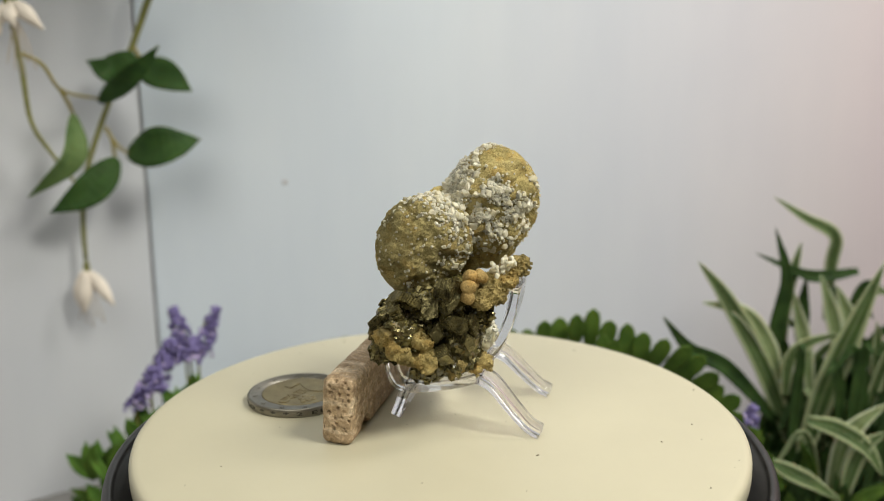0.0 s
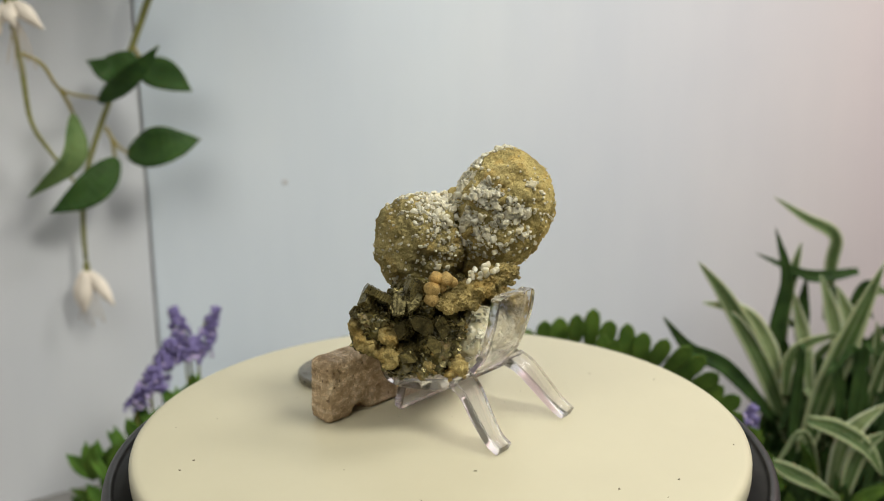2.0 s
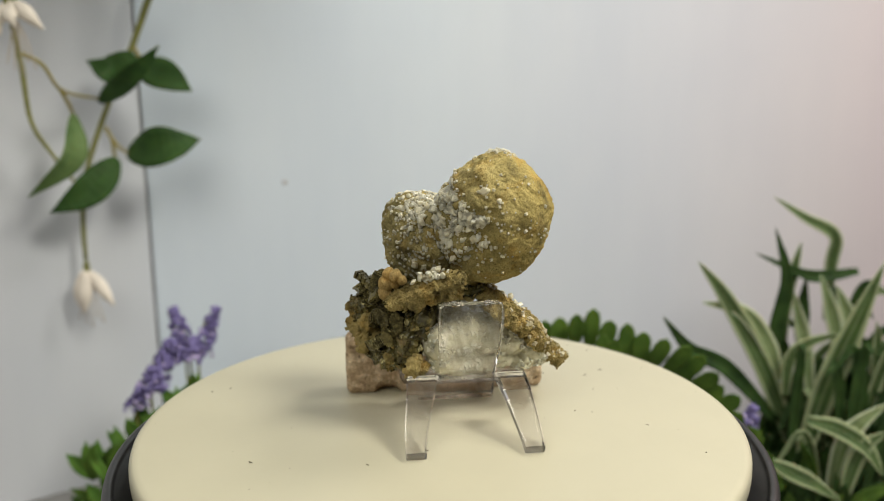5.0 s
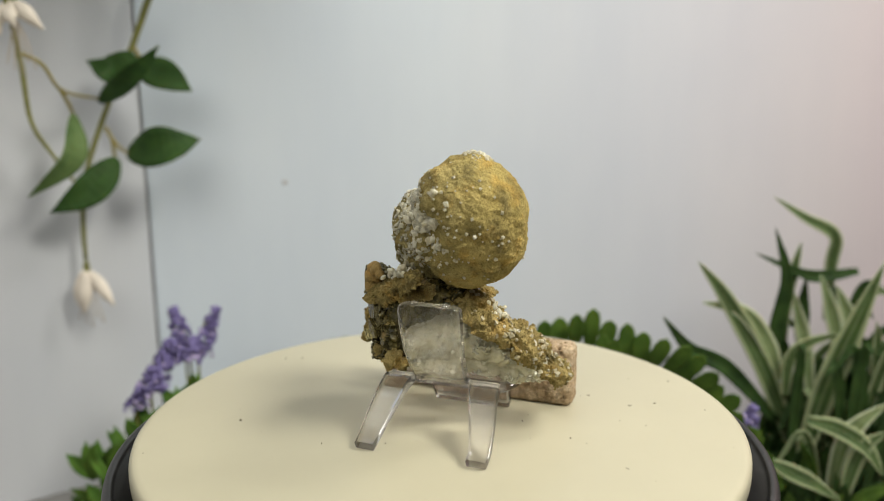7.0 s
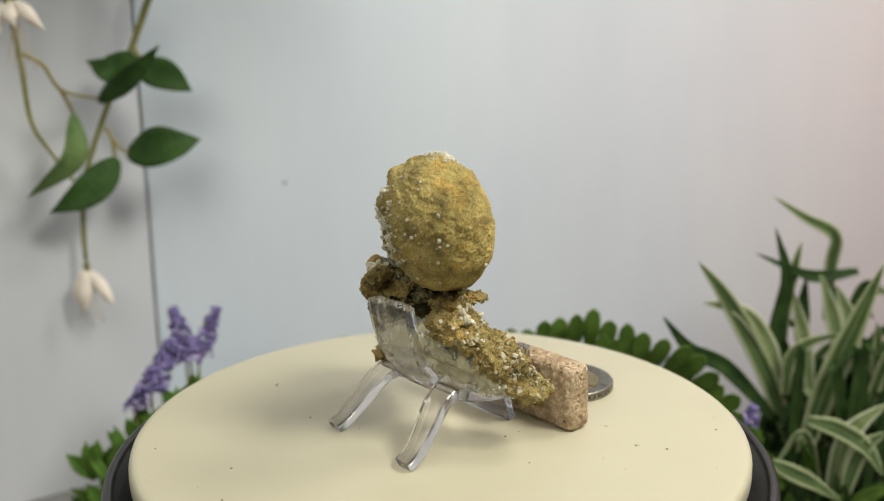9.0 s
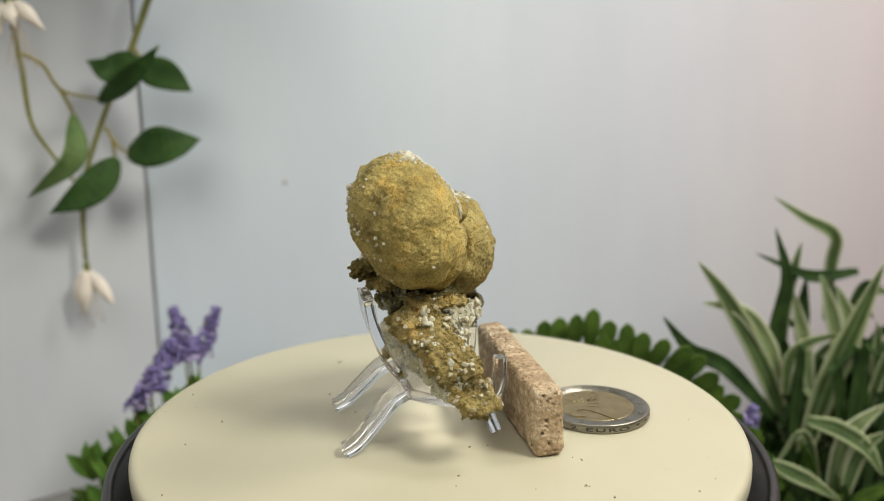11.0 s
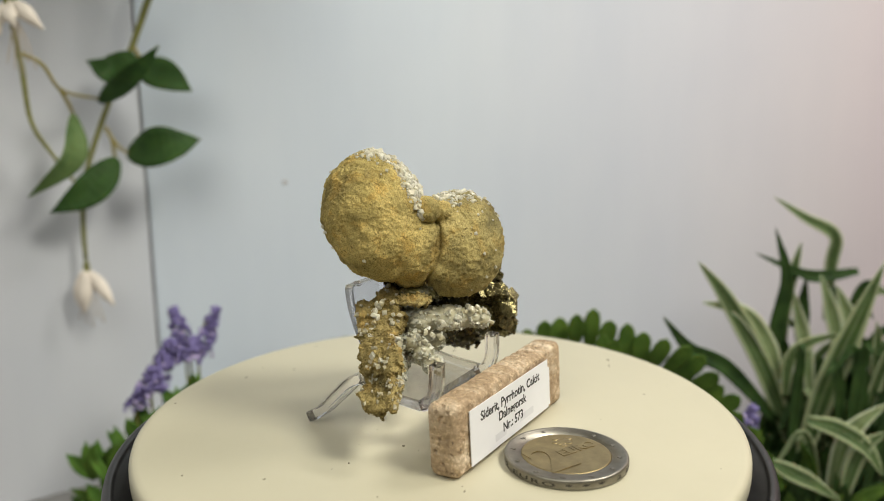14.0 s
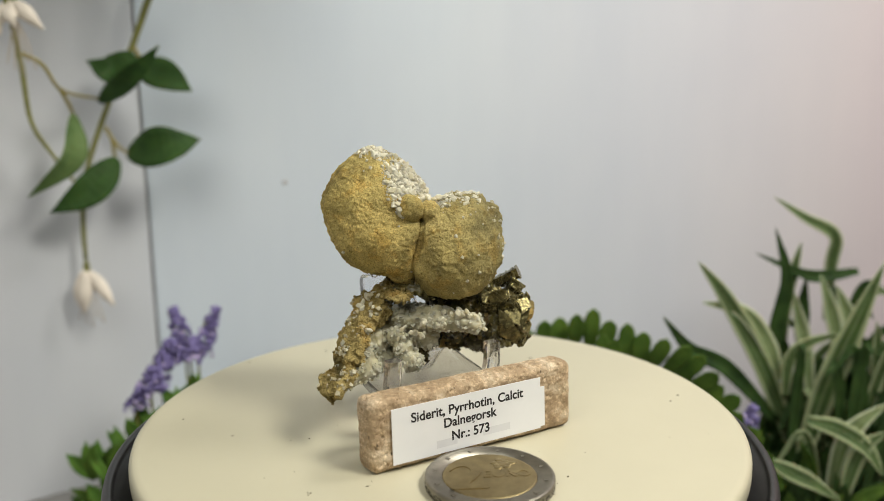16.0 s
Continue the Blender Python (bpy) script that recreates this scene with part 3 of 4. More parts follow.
def crust_skin(co):
    return 0.60 * fr(co, 0.45, 5) + 0.45 * lump(co, 0.6) + 0.22 * cells(co, 1.1) - 0.2


def druse_skin(co):
    return 0.5 * fr(co, 0.3, 2) + 0.45 * lump(co, 0.62) + 0.22 * lump(co, 1.3)


def grains(name, owner, count, low, high, mat, seed, keep=None, flat=1.0, label=""):
    """Angular grains grown on a part's skin, too small to pick apart, in one mesh under it."""
    rg = random.Random(seed)
    me = owner.data
    verts, faces = [], []
    n = len(me.vertices)
    made = 0
    for _ in range(count * 12):
        if made >= count:
            break
        v = me.vertices[rg.randrange(n)]
        if keep and not keep(v.co / MM + BASE, v.normal):
            continue
        s = rg.uniform(low, high)
        turn = v.normal.to_track_quat("Z", "Y").to_matrix().to_4x4() if flat != 1.0 else Matrix()
        m = Matrix.Translation(v.co + v.normal * 0.12 * s * MM) @ turn @ Euler([rg.uniform(-0.8, 0.8), rg.uniform(-0.8, 0.8), rg.uniform(0, 6)]).to_matrix().to_4x4()
        k = len(verts)
        for x, y, z in ((-1, -1, -1), (1, -1, -1), (1.2, 1, -1), (-0.8, 1, -1), (-1, -1.2, 1), (1, -0.8, 1), (1.2, 1, 1), (-1, 1, 1)):
            verts.append(m @ (Vector((x + rg.uniform(-0.5, 0.5), y + rg.uniform(-0.5, 0.5), (z + rg.uniform(-0.5, 0.5)) * flat)) * s * 0.5 * MM))
        faces += [[k + a for a in f] for f in ((0, 3, 2, 1), (4, 5, 6, 7), (0, 1, 5, 4), (1, 2, 6, 5), (2, 3, 7, 6), (3, 0, 4, 7))]
        made += 1
    out = bpy.data.meshes.new(name)
    out.from_pydata(verts, [], faces)
    out.materials.append(mat)
    ob = new(name, out)
    ob.parent = owner
    return tagged(ob, label, kind="stuff")


def slab(bm, pts, across, width, thick, rng, step=1.5):
    """A ragged, layered plate along pts: overlapping flat chips that lie across the way."""
    n = max(3, int(sum((Vector(b) - Vector(a)).length for a, b in zip(pts, pts[1:])) / step))
    line = spline(pts, n)
    for k, q in enumerate(line):
        tan = (line[min(k + 1, n)] - line[max(k - 1, 0)]).normalized()
        nor = tan.cross(Vector(across)).normalized()
        side = nor.cross(tan).normalized()
        turn = Matrix((tan, side, nor)).transposed()
        w = width[0] + (width[1] - width[0]) * k / n
        for j in range(4):
            off = side * w * (rng.random() - 0.5) * 0.62 + nor * rng.uniform(-0.3, 0.3) * thick
            size = (step * rng.uniform(1.6, 3.0), w * rng.uniform(0.32, 0.55), thick * rng.uniform(0.45, 0.9))
            brick(bm, q + off, size, turn @ Euler([rng.uniform(-0.22, 0.22), rng.uniform(-0.22, 0.22), rng.uniform(-0.5, 0.5)]).to_matrix())


rng = random.Random(4)
# sloping crust arm
bm = bmesh.new()
slab(bm, [(11.5, 9.0, 29.4), (9.0, 15.5, 25.0), (6.2, 22.0, 19.2), (3.6, 29.0, 12.6)], (-0.97, 0.2, 0.1), (11.5, 8.0), 3.6, rng)
arm = part("crust_arm", dressed(fused(bm, 0.30, crust_skin, BASE), CRUST), CRUST, mineral, "rough brown siderite crust")

# pale calcite vein under the arm
bm = bmesh.new()
for pts, radii in (([(9.6, -3.5, 21.0), (8.9, 4, 22.0), (8.2, 11, 21), (7.0, 17, 18), (5.2, 23.5, 14.8)], (3.6, 3.0, 4.2)),
                   ([(8.2, -3.0, 16.4), (7.6, 5, 16.0), (6.6, 13, 15.2), (5.5, 19, 13.8)], (3.2, 3.0, 2.6)),
                   ([(4.0, 8.5, 25.0), (-1.0, 5.5, 25.0), (-5.5, 1.5, 24.8), (-9.0, -1.6, 24.4)], (2.6, 2.6, 2.7)),
                   ([(2.5, 11.5, 21.5), (0.0, 10.5, 18.0), (-1.4, 9.6, 15.6)], (2.6, 2.8, 2.4)),
                   ([(5.0, 3.0, 22.0), (1.0, 4.0, 20.5)], (4.5, 4.0, 4.0))):
    polyline_lumps(bm, pts, radii, rng, 0.3)
vein = part("calcite_vein", dressed(fused(bm, 0.34, druse_skin, BASE), CALCITE_VEIN), CALCITE_VEIN, mineral, "milky translucent calcite vein")

# dark matrix that carries the nodules
bm = bmesh.new()
for c, r in (((1.0, -6.0, 25.5), (7.5, 6.0, 7.5)), ((-6.5, -11.5, 21.5), (5.5, 5.0, 5.0)), ((4.5, -9.5, 21.0), (5.0, 4.0, 6.5)), ((0.5, -11.0, 16.5), (6.5, 3.5, 3.2)), ((-2.5, -14.0, 17.0), (4.2, 3.0, 3.0)), ((-12.0, -13.0, 20.5), (3.0, 3.2, 3.4)), ((-8.0, -15.5, 24.5), (4.0, 3.0, 4.0)), ((3.0, -2.0, 31.5), (8.0, 7.0, 3.5)), ((2.0, -11.5, 31.0), (4.0, 3.2, 5.5)), ((-3.5, -9.0, 30.0), (5.0, 4.5, 4.0)), ((5.5, 1.0, 18.0), (3.6, 6.0, 3.6)), ((4.5, 5.5, 31.5), (6.0, 5.0, 1.9)), ((8.5, -7.5, 27.5), (3.2, 4.0, 3.5))):
    ellipsoid(bm, c, r, None, 3)
    for k in range(5):
        d = Vector((rng.gauss(0, 1), rng.gauss(0, 1), rng.gauss(0, 1))).normalized()
        brick(bm, Vector(c) + Vector([a * b * 0.85 for a, b in zip(d, r)]), [rng.uniform(2.5, 5.5), rng.uniform(2.0, 4.5), rng.uniform(0.9, 2.0)], Euler([rng.uniform(0, 6) for _ in range(3)]).to_matrix())


def matrix_skin(co):
    return 0.5 * fr(co, 0.35, 4) + 0.5 * cells(co, 0.45) + 0.35 * cells(co, 1.0) - 0.5


rock = part("dark_matrix", dressed(fused(bm, 0.28, matrix_skin, BASE), MATRIX_ROCK), MATRIX_ROCK, mineral, "dark glossy sulphide matrix")

# tan lumps on the matrix
for c, r in (((-5.0, -16.2, 21.0), (4.6, 3.4, 4.2)), ((-10.0, -15.8, 22.6), (4.6, 4.0, 4.6)), ((3.0, -12.8, 15.8), (2.6, 2.4, 2.4)), ((9.5, -9.0, 16.6), (3.0, 3.0, 3.0))):
    bm = bmesh.new()
    for k in range(9):
        o = Vector((rng.uniform(-1, 1) * r[0], rng.uniform(-1, 1) * r[1], rng.uniform(-1, 1) * r[2])) * 0.7
        ellipsoid(bm, Vector(c) + o, [x * rng.uniform(0.35, 0.6) for x in r], Euler([rng.uniform(0, 6) for _ in range(3)]).to_matrix(), 2)
    one = part("crust_lump", dressed(fused(bm, 0.28, crust_skin, BASE), CRUST), CRUST, mineral, "rough tan siderite lump")
    grains("siderite_grit", one, 45, 0.3, 0.8, CRUST, 60)

# upper crust plate, and the small ledge under the large nodule
bm = bmesh.new()
slab(bm, [(8.2, -12.6, 31.6), (12.5, -9.0, 33.8), (16.0, -5.0, 36.0), (18.4, -2.2, 37.4)], (0.55, -0.60, -0.55), (7.0, 5.0), 2.6, rng, 1.3)
slab(bm, [(9.5, -11.5, 31.0), (12.6, -6.5, 33.0), (12.8, -1.0, 33.2)], (0.9, 0.2, 0.1), (5.5, 5.5), 2.6, rng, 1.4)
crust_plate = part("crust_plate", dressed(fused(bm, 0.32, crust_skin, BASE), CRUST), CRUST, mineral, "rough brown siderite plate")
bm = bmesh.new()
slab(bm, [(9.0, 6.0, 31.0), (5.0, 9.5, 30.8), (0.5, 11.8, 30.6)], (0.5, 0.86, 0), (7.0, 5.0), 1.5, rng, 1.2)
ledge = part("crust_ledge", dressed(fused(bm, 0.3, crust_skin, BASE), CRUST), CRUST, mineral, "thin brown siderite ledge")

grains("siderite_grit", arm, 1500, 0.18, 0.5, CRUST, 51)
grains("calcite_grit", arm, 110, 0.35, 0.85, CALCITE_DULL, 52, lambda q, n: n.z > -0.2 and noise.noise(q * 0.3) > 0.0)
grains("calcite_grit", vein, 1100, 0.3, 0.8, CALCITE_VEIN, 53, lambda q, n: q.x < 5 or noise.noise(q * 0.25) > -0.1)
grains("siderite_grit", crust_plate, 650, 0.22, 0.7, CRUST, 54)
grains("siderite_grit", ledge, 200, 0.3, 0.8, CRUST, 55)
grains("sulphide_grit", rock, 600, 0.4, 1.4, PYRRHOTITE, 56, lambda q, n: n.y < 0.3, 0.4)
grains("siderite_grit", rock, 110, 0.3, 0.8, CRUST, 57, lambda q, n: noise.noise(q * 0.22) > 0.1)

# smooth tan globules
for c, r in (((6.6, -14.0, 37.0), 1.6), ((6.2, -14.7, 34.9), 1.75), ((6.0, -15.0, 32.7), 1.55), ((8.6, -13.0, 37.0), 1.5), ((7.6, -13.0, 35.0), 1.1), ((9.6, -12.0, 36.2), 1.2)):
    bm = bmesh.new()
    ellipsoid(bm, (0, 0, 0), (r, r * 0.95, r), None, 4)
    for v in bm.verts:
        v.co *= 1 + 0.20 * noise.noise(v.co * 0.6 + Vector(c))
        v.co = (v.co + Vector(c) - BASE) * MM
    part("globule", bm, GLOBULE, mineral, "smooth tan siderite globule")


# bronze tabular crystals
def crystal_book(c, way, r, count):
    """A stepped stack of tabular growth layers as one closed solid."""
    bm = bmesh.new()
    way = Vector(way).normalized()
    turn = Matrix.Translation(Vector(c)) @ way.to_track_quat("Z", "Y").to_matrix().to_4x4() @ Matrix.Rotation(rng.uniform(0, 3), 4, "Z")
    z = -1.6
    sides = rng.choice((4, 5, 6))
    outline = [(r * rng.uniform(0.8, 1.2) * math.cos(2 * math.pi * (k + rng.uniform(-0.2, 0.2)) / sides) * 1.2, r * rng.uniform(0.8, 1.2) * math.sin(2 * math.pi * (k + rng.uniform(-0.2, 0.2)) / sides) * 0.85) for k in range(sides)]
    rings = []
    for k in range(count * 3):
        h = rng.uniform(0.25, 0.7)
        grow, dx, dy = rng.uniform(0.84, 1.06), rng.uniform(-0.06, 0.06) * r, rng.uniform(-0.06, 0.06) * r
        for zz, g in ((z, grow * 0.97), (z + h * 0.15, grow), (z + h * 0.85, grow), (z + h, grow * 0.97)):
            rings.append([bm.verts.new(turn @ Vector((x * g + dx, y * g + dy, zz))) for x, y in outline])
        z += h
    for a, b in zip(rings, rings[1:]):
        for k in range(sides):
            bm.faces.new((a[k], a[(k + 1) % sides], b[(k + 1) % sides], b[k]))
    bm.faces.new(rings[0][::-1])
    bm.faces.new(rings[-1])
    bmesh.ops.recalc_face_normals(bm, faces=bm.faces)
    for v in bm.verts:
        v.co = (v.co + 0.08 * noise.noise_vector(v.co * 1.3) - BASE) * MM
    return part("pyrrhotite_crystal", bm, PYRRHOTITE, mineral, "bronze metallic pyrrhotite crystal", False)


for c, way, r, n in (((-12.3, -10.8, 28.3), (-0.3, 0.45, 0.8), 2.3, 2), ((-13.0, -11.2, 24.6), (-0.5, 0.6, 0.5), 2.4, 2), ((-11.2, -9.0, 29.0), (-0.2, 0.7, 0.6), 2.0, 2), ((-14.0, -13.5, 27.0), (-0.6, 0.3, 0.7), 1.9, 2), ((-11.0, -11.5, 26.5), (-0.6, -0.3, 0.7), 2.4, 3), ((-13.0, -12.5, 24.0), (-0.9, 0.2, 0.3), 2.2, 3), ((-12.0, -10.5, 21.5), (-0.8, 0.5, -0.1), 2.3, 3),
                     ((-9.5, -14.5, 29.5), (-0.3, -0.5, 0.8), 2.0, 3), ((-11.5, -14.5, 21.0), (-0.9, 0.1, -0.3), 2.2, 3), ((-8.5, -9.0, 28.5), (-0.5, 0.4, 0.7), 2.6, 2),
                     ((-2.0, -13.5, 29.5), (0.1, -0.9, 0.4), 2.3, 3), ((2.0, -14.0, 31.5), (0.2, -0.9, 0.3), 2.0, 3), ((3.0, -13.5, 26.5), (0.5, -0.8, 0.1), 2.2, 3), ((-0.5, -14.5, 25.0), (-0.1, -1.0, 0.2), 1.8, 3),
                     ((5.0, -13.0, 22.5), (0.6, -0.8, -0.1), 1.9, 3), ((0.5, -15.0, 20.0), (0.2, -0.9, -0.3), 1.8, 3), ((-5.5, -14.0, 31.0), (-0.7, -0.5, 0.5), 1.6, 5), ((-12.5, -9.0, 24.5), (-0.7, 0.7, 0.2), 1.7, 3),
                     ((1.0, -14.0, 34.0), (0.75, -0.6, -0.1), 2.4, 3), ((7.0, -12.0, 26.0), (0.8, -0.6, 0.1), 2.0, 2), ((-10.5, -12.0, 18.5), (-0.7, -0.1, -0.7), 1.9, 2)):
    crystal_book(c, way, r * 1.12, n)


# calcite rhombs on the nodules
def rhomb(seed):
    rg = random.Random(seed)
    bm = bmesh.new()
    bmesh.ops.create_cube(bm, size=1)
    sh = Matrix(((1, rg.uniform(0.1, 0.3), 0.15), (0.1, 1, rg.uniform(0.05, 0.25)), (0.05, 0.12, rg.uniform(0.75, 1.0)))).to_4x4()
    bmesh.ops.transform(bm, matrix=sh, verts=bm.verts)
    bmesh.ops.bevel(bm, geom=bm.edges[:], offset=0.17, segments=1, affect="EDGES")
    bmesh.ops.scale(bm, vec=(MM, MM, MM), verts=bm.verts)
    return mesh_of("calcite_crystal", bm, CALCITE, False)


RHOMBS = [rhomb(k) for k in range(6)]


def surface_point(c, r, rot, d):
    """Where the way d from the nodule's middle leaves it, and the outward way there."""
    q = rot.transposed() @ d
    k = 1 / math.sqrt(sum((a / b) ** 2 for a, b in zip(q, r)))
    nrm = rot @ Vector([a * k / b ** 2 for a, b in zip(q, r)])
    return c + d * k, nrm.normalized()


def inside(q, c, r, rot):
    p = rot.transposed() @ (q - c)
    return sum((a / b) ** 2 for a, b in zip(p, r)) < 0.93


def sow(parent, c, r, rot, other, count, chance, low, high, seed):
    rg = random.Random(seed)
    made = 0
    for _ in range(count * 60):
        if made >= count:
            break
        d = Vector((rg.gauss(0, 1), rg.gauss(0, 1), rg.gauss(0, 1))).normalized()
        if rg.random() > chance(d):
            continue
        q, nrm = surface_point(c, r, rot, d)
        if inside(q, *other):
            continue
        s = rg.uniform(low, high) * (1.35 if rg.random() < 0.12 else 1)
        q = q + nrm * (nodule_skin(c)(q) - s * 0.18)
        turn = nrm.to_track_quat("Z", "Y").to_matrix().to_4x4() @ Euler([rg.uniform(-0.7, 0.7), rg.uniform(-0.7, 0.7), rg.uniform(0, 6)]).to_matrix().to_4x4()
        ob = new("calcite_crystal", RHOMBS[rg.randrange(6)])
        ob.parent = parent
        ob.matrix_basis = Matrix.Translation((q - BASE) * MM) @ turn @ Matrix.Diagonal((s * rg.uniform(0.85, 1.2), s, s * rg.uniform(0.85, 1.25), 1))
        made += 1


def big_chance(d):
    side = max(0, d.dot(Vector((-0.05, -0.97, 0.22)).normalized()))
    patch = 1.5 * noise.noise(d * 3.0 + Vector((5, 2, 1)))
    bare = max(0, d.dot(Vector((0.25, -0.45, 0.86)).normalized()) - 0.84) * 5
    crown = max(0, d.dot(Vector((-0.80, -0.30, 0.50)).normalized()) - 0.70) * 4
    top = max(0, d.dot(Vector((0.0, 0.05, 1.0)).normalized()) - 0.93) * 10
    low = 0.2 if d.z < -0.45 else 1
    return max(0, min(1, max(0, side - 0.25) * (0.7 + 1.0 * patch) * low + crown + top - bare)) + 0.001


def small_chance(d):
    top = max(0, d.dot(Vector((0.35, -0.15, 0.92)).normalized()) - 0.68) * 2.6
    gap = max(0, d.dot(Vector((0.85, -0.45, 0.1)).normalized()) - 0.7) * 0.3
    return min(1, top + gap) + 0.003


sow(big, BIG_C, BIG_R, BIG_ROT, (SMALL_C, SMALL_R, SMALL_ROT), 299, big_chance, 0.85, 1.65, 11)
sow(small, SMALL_C, SMALL_R, SMALL_ROT, (BIG_C, BIG_R, BIG_ROT), 140, small_chance, 0.7, 1.35, 12)


def druse(parent, c, r, rot, other, count, chance, seed):
    """Grains of calcite too small to pick apart, in one mesh."""
    rg = random.Random(seed)
    verts, faces = [], []
    made = 0
    skin = nodule_skin(c)
    for _ in range(count * 40):
        if made >= count:
            break
        d = Vector((rg.gauss(0, 1), rg.gauss(0, 1), rg.gauss(0, 1))).normalized()
        if rg.random() > chance(d):
            continue
        q, nrm = surface_point(c, r, rot, d)
        if inside(q, *other):
            continue
        s = rg.uniform(0.2, 0.62)
        m = Matrix.Translation((q + nrm * (skin(q) + 0.08 * s) - BASE) * MM) @ Euler([rg.uniform(0, 6) for _ in range(3)]).to_matrix().to_4x4()
        k = len(verts)
        for x, y, z in ((-1, -1, -1), (1, -1, -1), (1.2, 1, -1), (-0.8, 1, -1), (-1, -1.2, 1), (1, -0.8, 1), (1.2, 1, 1), (-1, 1, 1)):
            verts.append(m @ (Vector((x, y, z)) * s * 0.5 * MM))
        faces += [[k + a for a in f] for f in ((0, 3, 2, 1), (4, 5, 6, 7), (0, 1, 5, 4), (1, 2, 6, 5), (2, 3, 7, 6), (3, 0, 4, 7))]
        made += 1
    me = bpy.data.meshes.new("calcite_druse")
    me.from_pydata(verts, [], faces)
    me.materials.append(CALCITE_DULL)
    ob = new("calcite_druse", me)
    ob.parent = parent
    return tagged(ob, kind="stuff")


def big_fine(d):
    return min(1, 1.3 * big_chance(d)) + 0.06 * max(0, d.dot(Vector((0.85, -0.5, 0.0)).normalized()) - 0.1) + 0.002


def small_fine(d):
    return min(1, small_chance(d)) + 0.10 * max(0, d.dot(Vector((0.2, -0.9, 0.3)).normalized())) + 0.004


druse(big, BIG_C, BIG_R, BIG_ROT, (SMALL_C, SMALL_R, SMALL_ROT), 1700, big_fine, 41)
druse(small, SMALL_C, SMALL_R, SMALL_ROT, (BIG_C, BIG_R, BIG_ROT), 650, small_fine, 42)


def scatter(parent, pts, spread, count, low, high, seed):
    rg = random.Random(seed)
    line = spline(pts, 40)
    for _ in range(count):
        q = line[rg.randrange(41)] + Vector([rg.uniform(-1, 1) * s for s in spread])
        s = rg.uniform(low, high)
        ob = new("calcite_crystal", RHOMBS[rg.randrange(6)])
        ob.parent = parent
        ob.matrix_basis = Matrix.Translation((q - BASE) * MM) @ Euler([rg.uniform(0, 6) for _ in range(3)]).to_matrix().to_4x4() @ Matrix.Diagonal((s, s, s * 0.85, 1))


scatter(mineral, [(9.5, 12.0, 30.3), (8.0, 16.5, 26.3), (6.0, 22.5, 20.8)], (3.6, 1.6, 0.5), 32, 0.7, 1.5, 21)
scatter(mineral, [(-1.8, 4.0, 52.6), (1.5, 1.0, 51.6), (3.8, -3.3, 50.4), (4.8, -5.2, 48.6)], (1.6, 1.6, 0.7), 60, 0.8, 1.5, 25)
scatter(mineral, [(12.0, -9.0, 36.5), (17.0, -4.5, 39.0)], (2.2, 1.8, 0.7), 22, 0.7, 1.5, 22)
scatter(mineral, [(0.5, 12.5, 22.0), (-6.0, 3.6, 25.6), (-10.5, -2.2, 25.0)], (1.4, 1.0, 2.0), 60, 0.7, 1.5, 23)
scatter(mineral, [(-1.5, 10.5, 17.5), (-2.0, 10.8, 14.8)], (2.0, 1.2, 1.0), 24, 0.7, 1.4, 24)


# ---------------------------------------------------------------- dust on the plate
def crumbs():
    rg = random.Random(8)
    bm = bmesh.new()
    for k in range(60):
        a, r = rg.uniform(0, 2 * math.pi), 68 * math.sqrt(rg.random())
        s = rg.choice((0.07, 0.08, 0.10, 0.12, 0.2))
        ellipsoid(bm, Vector((r * math.cos(a), r * math.sin(a), s * 0.4)) * MM, (s * MM * rg.uniform(0.8, 2.0), s * MM, s * 0.6 * MM), Euler((0, 0, rg.uniform(0, 6))).to_matrix(), 1)
    for x, y, s in ((20.6, -23.5, 0.45), (10.9, -46.2, 0.5), (23.2, 42.8, 0.35), (-11.0, 45.5, 0.4), (-17.0, 35.5, 0.35)):
        for j in range(4):
            ellipsoid(bm, Vector((x + rg.uniform(-0.5, 0.5), y + rg.uniform(-0.4, 0.4), s * 0.3)) * MM, (s * 0.4 * MM, s * 0.25 * MM, s * 0.25 * MM), None, 1)
    return tagged(new("dust_crumbs", mesh_of("dust_crumbs", bm, DIRT)), "tiny brown mineral crumbs on the cream plate", "crumbs", "", "stuff")


riding(crumbs(), Matrix())


# ---------------------------------------------------------------- hanging fuchsia
def v3(pts):
    return [Vector(q) * MM for q in pts]


